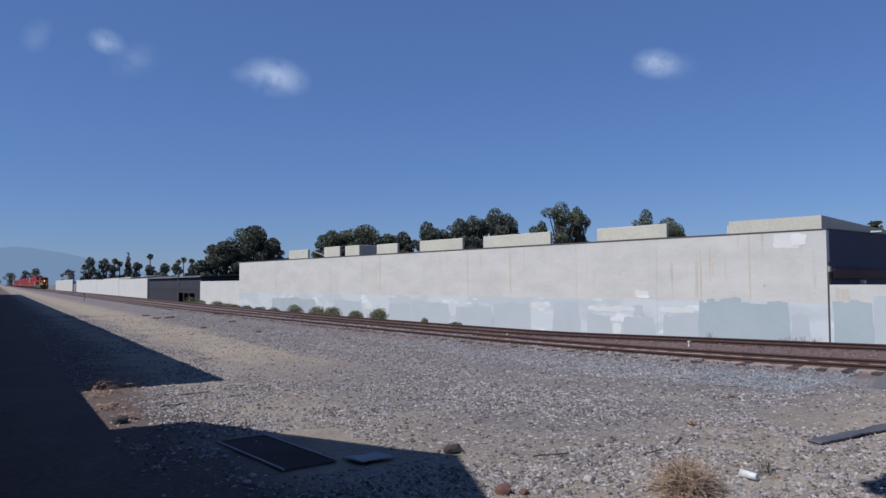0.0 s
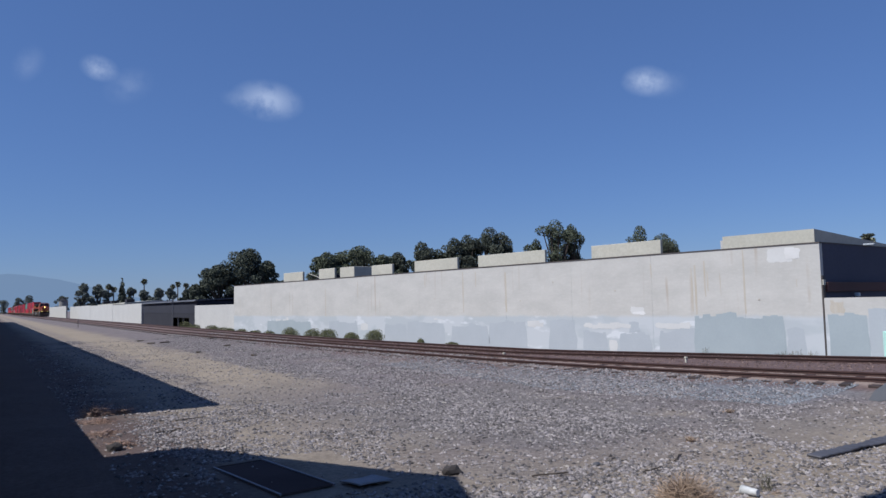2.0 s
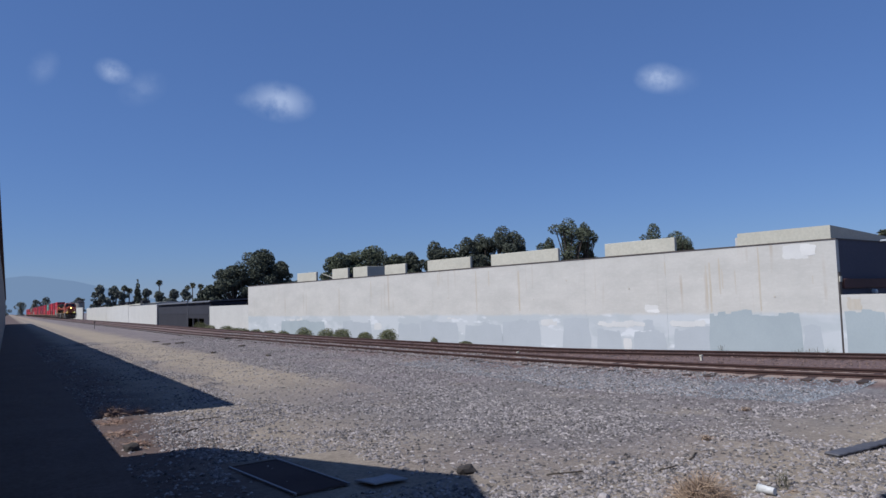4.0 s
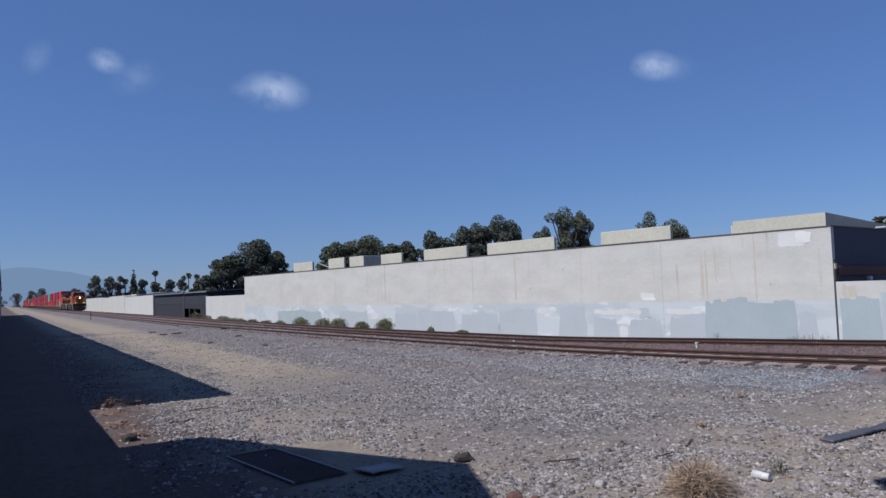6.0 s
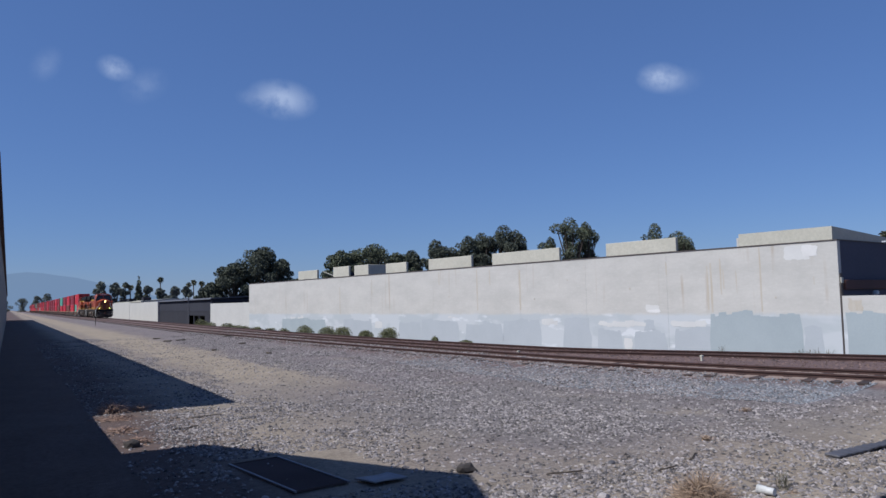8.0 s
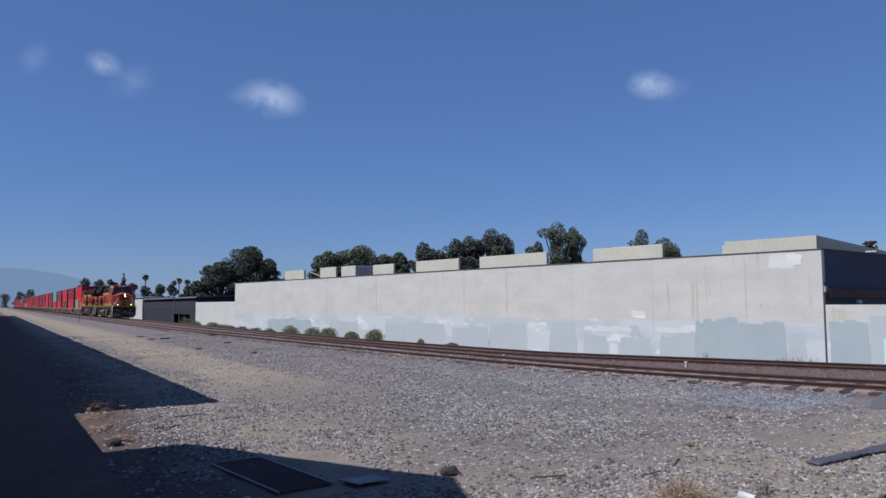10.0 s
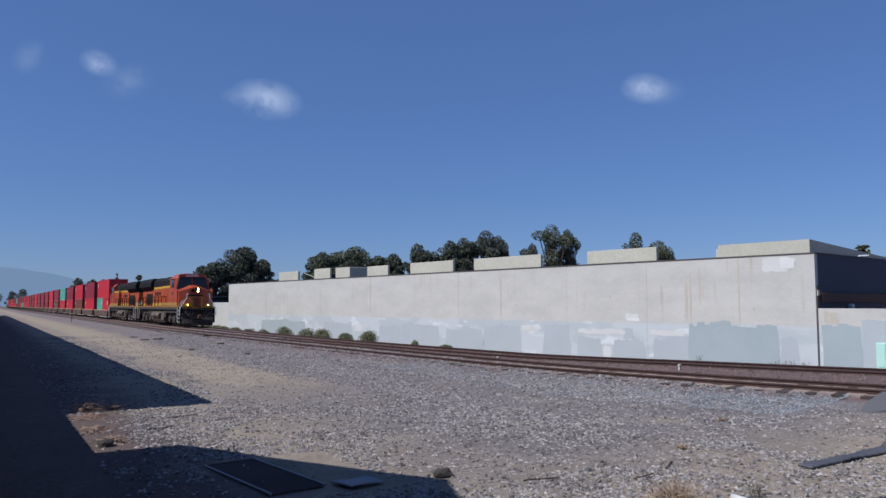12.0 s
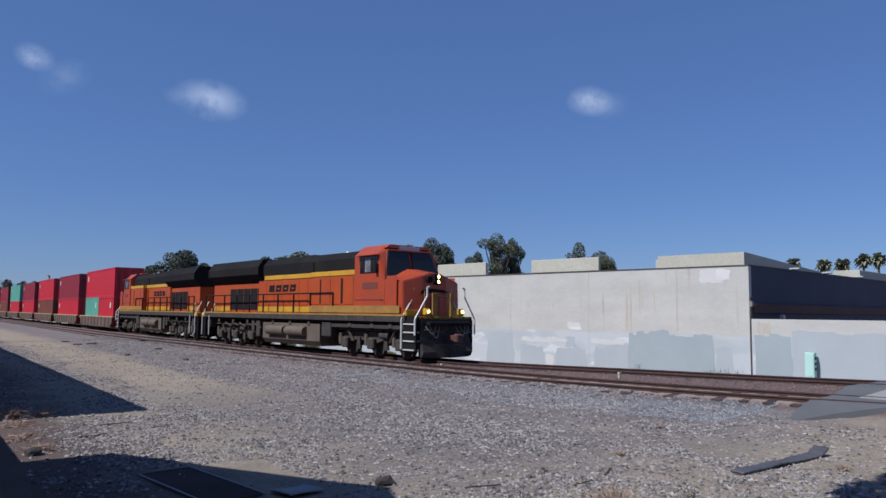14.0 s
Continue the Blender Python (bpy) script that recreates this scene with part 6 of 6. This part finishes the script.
def container_mesh(length, height, material, name):
    """A corrugated steel box: ribbed sides and front, corner posts and rails."""
    v, f = [], []
    hw = 1.219

    def quad(a, b, c, d):
        k = len(v)
        v.extend((a, b, c, d))
        f.append((k, k + 1, k + 2, k + 3))

    def corrugated(p0, p1, inward, z0, z1, n):
        p0, p1, inward = Vector(p0), Vector(p1), Vector(inward)
        prof = []
        for i in range(n):
            for t, dpt in ((0.0, 0.0), (0.3, 0.0), (0.5, 1.0), (0.8, 1.0)):
                prof.append(((i + t) / n, dpt))
        prof.append((1.0, 0.0))
        pts = [p0.lerp(p1, t) + inward * (0.036 * dpt) for t, dpt in prof]
        for a, b in zip(pts, pts[1:]):
            quad((a.x, a.y, z0), (b.x, b.y, z0), (b.x, b.y, z1), (a.x, a.y, z1))
    e = 0.09
    for sx in (-1, 1):
        corrugated((sx * (hw - 0.02), e, 0), (sx * (hw - 0.02), length - e, 0), (-sx, 0, 0), 0.15, height - 0.1, int(length / 0.28))
    corrugated((-hw + e, 0.02, 0), (hw - e, 0.02, 0), (0, 1, 0), 0.15, height - 0.1, 9)
    corrugated((-hw + e, length - 0.02, 0), (hw - e, length - 0.02, 0), (0, -1, 0), 0.15, height - 0.1, 4)
    quad((-hw + 0.03, 0.03, height - 0.03), (hw - 0.03, 0.03, height - 0.03), (hw - 0.03, length - 0.03, height - 0.03), (-hw + 0.03, length - 0.03, height - 0.03))
    quad((-hw + 0.03, 0.03, 0.1), (hw - 0.03, 0.03, 0.1), (hw - 0.03, length - 0.03, 0.1), (-hw + 0.03, length - 0.03, 0.1))
    bm = bmesh.new()
    for sx in (-1, 1):
        x0, x1 = sorted((sx * hw, sx * (hw - e)))
        for y0 in (0, length - e):
            box(bm, x0, x1, y0, y0 + e, 0, height)
        box(bm, x0, x1, e, length - e, 0.0, 0.15)
        box(bm, x0, x1, e, length - e, height - 0.1, height)
    for y0 in (0, length - e):
        box(bm, -hw + e, hw - e, y0, y0 + e, 0, 0.15)
        box(bm, -hw + e, hw - e, y0, y0 + e, height - 0.1, height)
    for q in bm.faces:
        quad(*[tuple(x.co) for x in q.verts])
    bm.free()
    me = raw(name, v, f, material)
    return me


SHELLS = {}


def build_container(material, tone, length=12.19, height=2.59):
    key = (tone, length)
    c = holder("container", f"{tone} corrugated steel shipping container riding on the train", "container", "containers on the train")
    if key not in SHELLS:
        SHELLS[key] = container_mesh(length, height, material, "shell")
        SHELLS["mark"] = SHELLS.get("mark") or mesh_from(boxed(-1.228, -1.222, 0.75, 1.15, 1.6, 2.1), "marking", WHITE_MARK)
        SHELLS["bars"] = SHELLS.get("bars") or mesh_from(box(box(box(boxed(-0.85, -0.8, -0.04, 0, 0.2, 2.4), -0.35, -0.3, -0.04, 0, 0.2, 2.4), 0.3, 0.35, -0.04, 0, 0.2, 2.4), 0.8, 0.85, -0.04, 0, 0.2, 2.4), "lock_bars", GRIME)
    for nm, lab in ((key, ""), ("mark", "white side marking"), ("bars", "steel door lock bars")):
        o = new({"mark": "marking", "bars": "lock_bars"}.get(nm, "shell"), SHELLS[nm])
        o.parent = c
        if nm == "mark":
            o.location = (0, length - 1.9 if length > 8 else 0.2, 0)
        if lab:
            o["label"] = lab
    return c


def build_well_car():
    w = holder("well_car", "weathered tan well car unit carrying stacked containers", "well car", "well cars")
    for sx in (-1, 1):
        part("side_sill", prism(bmesh.new(), [(1.2, 1.15), (15.0, 1.15), (15.0, 0.75), (14.2, 0.3), (2.0, 0.3), (1.2, 0.75)], sx * 1.38 - 0.07, sx * 1.38 + 0.07, "x"), CAR_STEEL, w, "tan side sill")
        part("top_chord", boxed(sx * 1.38 - 0.1, sx * 1.38 + 0.1, 0.9, 15.3, 1.15, 1.24, bevel=0.01), CAR_TOP, w, "yellow tan top chord")
        for k in range(9):
            part("sill_rib", boxed(sx * 1.47 - 0.02, sx * 1.47 + 0.02, 2.3 + 1.45 * k, 2.4 + 1.45 * k, 0.35, 1.15), CAR_STEEL, w)
        for dy in (-0.89, 0.89):
            part("wheel", rod(rod(bmesh.new(), (sx * 0.69, dy, 0.42), (sx * 0.82, dy, 0.42), 0.42, seg=18), (sx * 0.82, dy, 0.42), (sx * 1.05, dy, 0.42), 0.11, seg=8), GRIME, w, "steel wheel")
        part("truck_frame", prism(bmesh.new(), [(-1.3, 0.4), (-1.1, 0.65), (-0.4, 0.75), (0.4, 0.75), (1.1, 0.65), (1.3, 0.4), (0.5, 0.3), (-0.5, 0.3)], sx * 0.98 - 0.07, sx * 0.98 + 0.07, "x"), GRIME, w)
    part("well_floor", boxed(-1.3, 1.3, 1.8, 14.4, 0.28, 0.36), CAR_STEEL, w)
    part("end_platform", boxed(-1.2, 1.2, -0.9, 1.7, 0.95, 1.12, bevel=0.02), CAR_STEEL, w)
    part("end_platform", boxed(-1.2, 1.2, 14.5, 15.3, 0.95, 1.12, bevel=0.02), CAR_STEEL, w)
    return w


LINE = [(track_x(y), y) for y in [-60 + 0.5 * i for i in range(320)]] + [(16.13, y) for y in (150, 1500)]
REACH = [0.0]
for (xa, ya), (xb, yb) in zip(LINE, LINE[1:]):
    REACH.append(REACH[-1] + math.hypot(xb - xa, yb - ya))
REACH = [r - REACH[120] for r in REACH]       # counted from y = 0


def on_line(s):
    """The place on the main track, s metres along it."""
    return Vector((float(np.interp(s, REACH, [p[0] for p in LINE])), float(np.interp(s, REACH, [p[1] for p in LINE])), 0))


def vehicle_pose(s, front, rear):
    """Where a vehicle stands whose leading end is s metres along, resting on pivots front and rear metres behind it."""
    a, b = on_line(s + front), on_line(s + rear)
    turn = -math.atan2(b.x - a.x, b.y - a.y)
    m = Matrix.Translation(a) @ Matrix.Rotation(turn, 4, "Z")
    return m @ Matrix.Translation((0, -front, 0))


TIMES = [0, 1 / 30, 0.1, 0.5, 1, 2, 2.5, 3, 4, 5, 6, 7, 8, 9, 10, 10.5, 11, 11.5, 12, 12.25, 12.5, 12.75, 13, 13.25, 13.5, 13.7, 13.9, 14 - 1 / 30, 14]


# the train gains and loses a little on an even pace: metres behind it, time by time
LAG_AT = [0, 2.5, 6.5, 9, 11.5, 13.1, 13.6, 14]
LAG = [-1.4, -0.9, 1.6, 1.6, -0.9, -1.3, -0.75, 0.0]


def glide(s, front, rear, offset):
    """Rows of a thing that rides a vehicle at offset, the vehicle's end being s metres along when the clip ends."""
    return [(t, vehicle_pose(s + SPEED * (14 - t) + float(np.interp(t, LAG_AT, LAG)), front, rear) @ offset) for t in TIMES]


TRAIN = []      # (thing, its vehicle's place at the end, front pivot, rear pivot, offset on the vehicle)
LOCO_L, PITCH = 22.3 * SIZE, 16.1 * SIZE
SCALE = (SIZE, SIZE, SIZE)
WHEELS = []
lead = build_loco(WHEELS)
lead.scale = SCALE
TRAIN.append((lead, HEAD_END, 4.35 * SIZE, 17.6 * SIZE, Matrix()))
second = copy_thing(lead, pose(15, 0, 0))
second["label"] = "second orange, yellow and black diesel locomotive running backwards"
TRAIN.append((second, HEAD_END + LOCO_L, 4.7 * SIZE, 17.95 * SIZE, pose(0, LOCO_L, 0, 0, 0, 180)))
for o in second.children:
    if o.name.startswith(("headlight.", "ditch_light.")):
        o.data = o.data.copy()
        o.data.materials[0] = PANE
        o["label"] = "unlit lamp lens"
WHEELS2 = [o for o in second.children if o.name.startswith("wheelset")]

first_car = build_well_car()
first_car.scale = SCALE
CAR0 = HEAD_END + 2 * LOCO_L - 0.1
TOPS = [(RED, "red"), (MAROON, "maroon"), (RED, "red"), (MAROON, "maroon"), (TEAL, "teal green"), (MAROON, "maroon"), (RED, "red")]
LOWS = [(RED, "red"), (RED, "red"), (BROWN, "brown"), (RED, "red"), (RED, "red"), (BROWN, "brown"), (RED, "red")]
rng_train = random.Random(11)
pool = [(RED, "red")] * 6 + [(MAROON, "maroon")] * 3 + [(BROWN, "brown")] * 2 + [(TEAL, "teal green")]


def ride(thing, s, dy, dz):
    thing.scale = SCALE
    TRAIN.append((thing, s, 0.0, PITCH, Matrix.Translation((0, dy * SIZE, dz * SIZE))))


for i in range(30):
    car = first_car if i == 0 else copy_thing(first_car, pose(15, 0, 0))
    s = CAR0 + PITCH * i
    TRAIN.append((car, s, 0.0, PITCH, Matrix()))
    top = TOPS[i] if i < 7 else rng_train.choice(pool)
    low = LOWS[i] if i < 7 else rng_train.choice(pool)
    if i == 0:
        ride(build_container(RED, "red", 6.06, 2.59), s, 1.8, 0.37)
        ride(build_container(TEAL, "teal green", 6.06, 2.59), s, 7.93, 0.37)
    else:
        ride(build_container(*low), s, 1.8, 0.37)
    ride(build_container(*top), s, 1.8, 0.37 + 2.6)


def motions():
    for thing, s, front, rear, offset in TRAIN:
        walk(thing, glide(s, front, rear, offset))
    spin = math.degrees(SPEED / FPS / (0.53 * SIZE))
    for wheels, way in ((WHEELS, 1), (WHEELS2, -1)):
        for w in wheels:
            at = w.location.copy()
            walk(w, [(k / FPS, pose(at.x, at.y, at.z, (spin * k * way) % 360)) for k in range(14 * FPS + 1)])


motions()
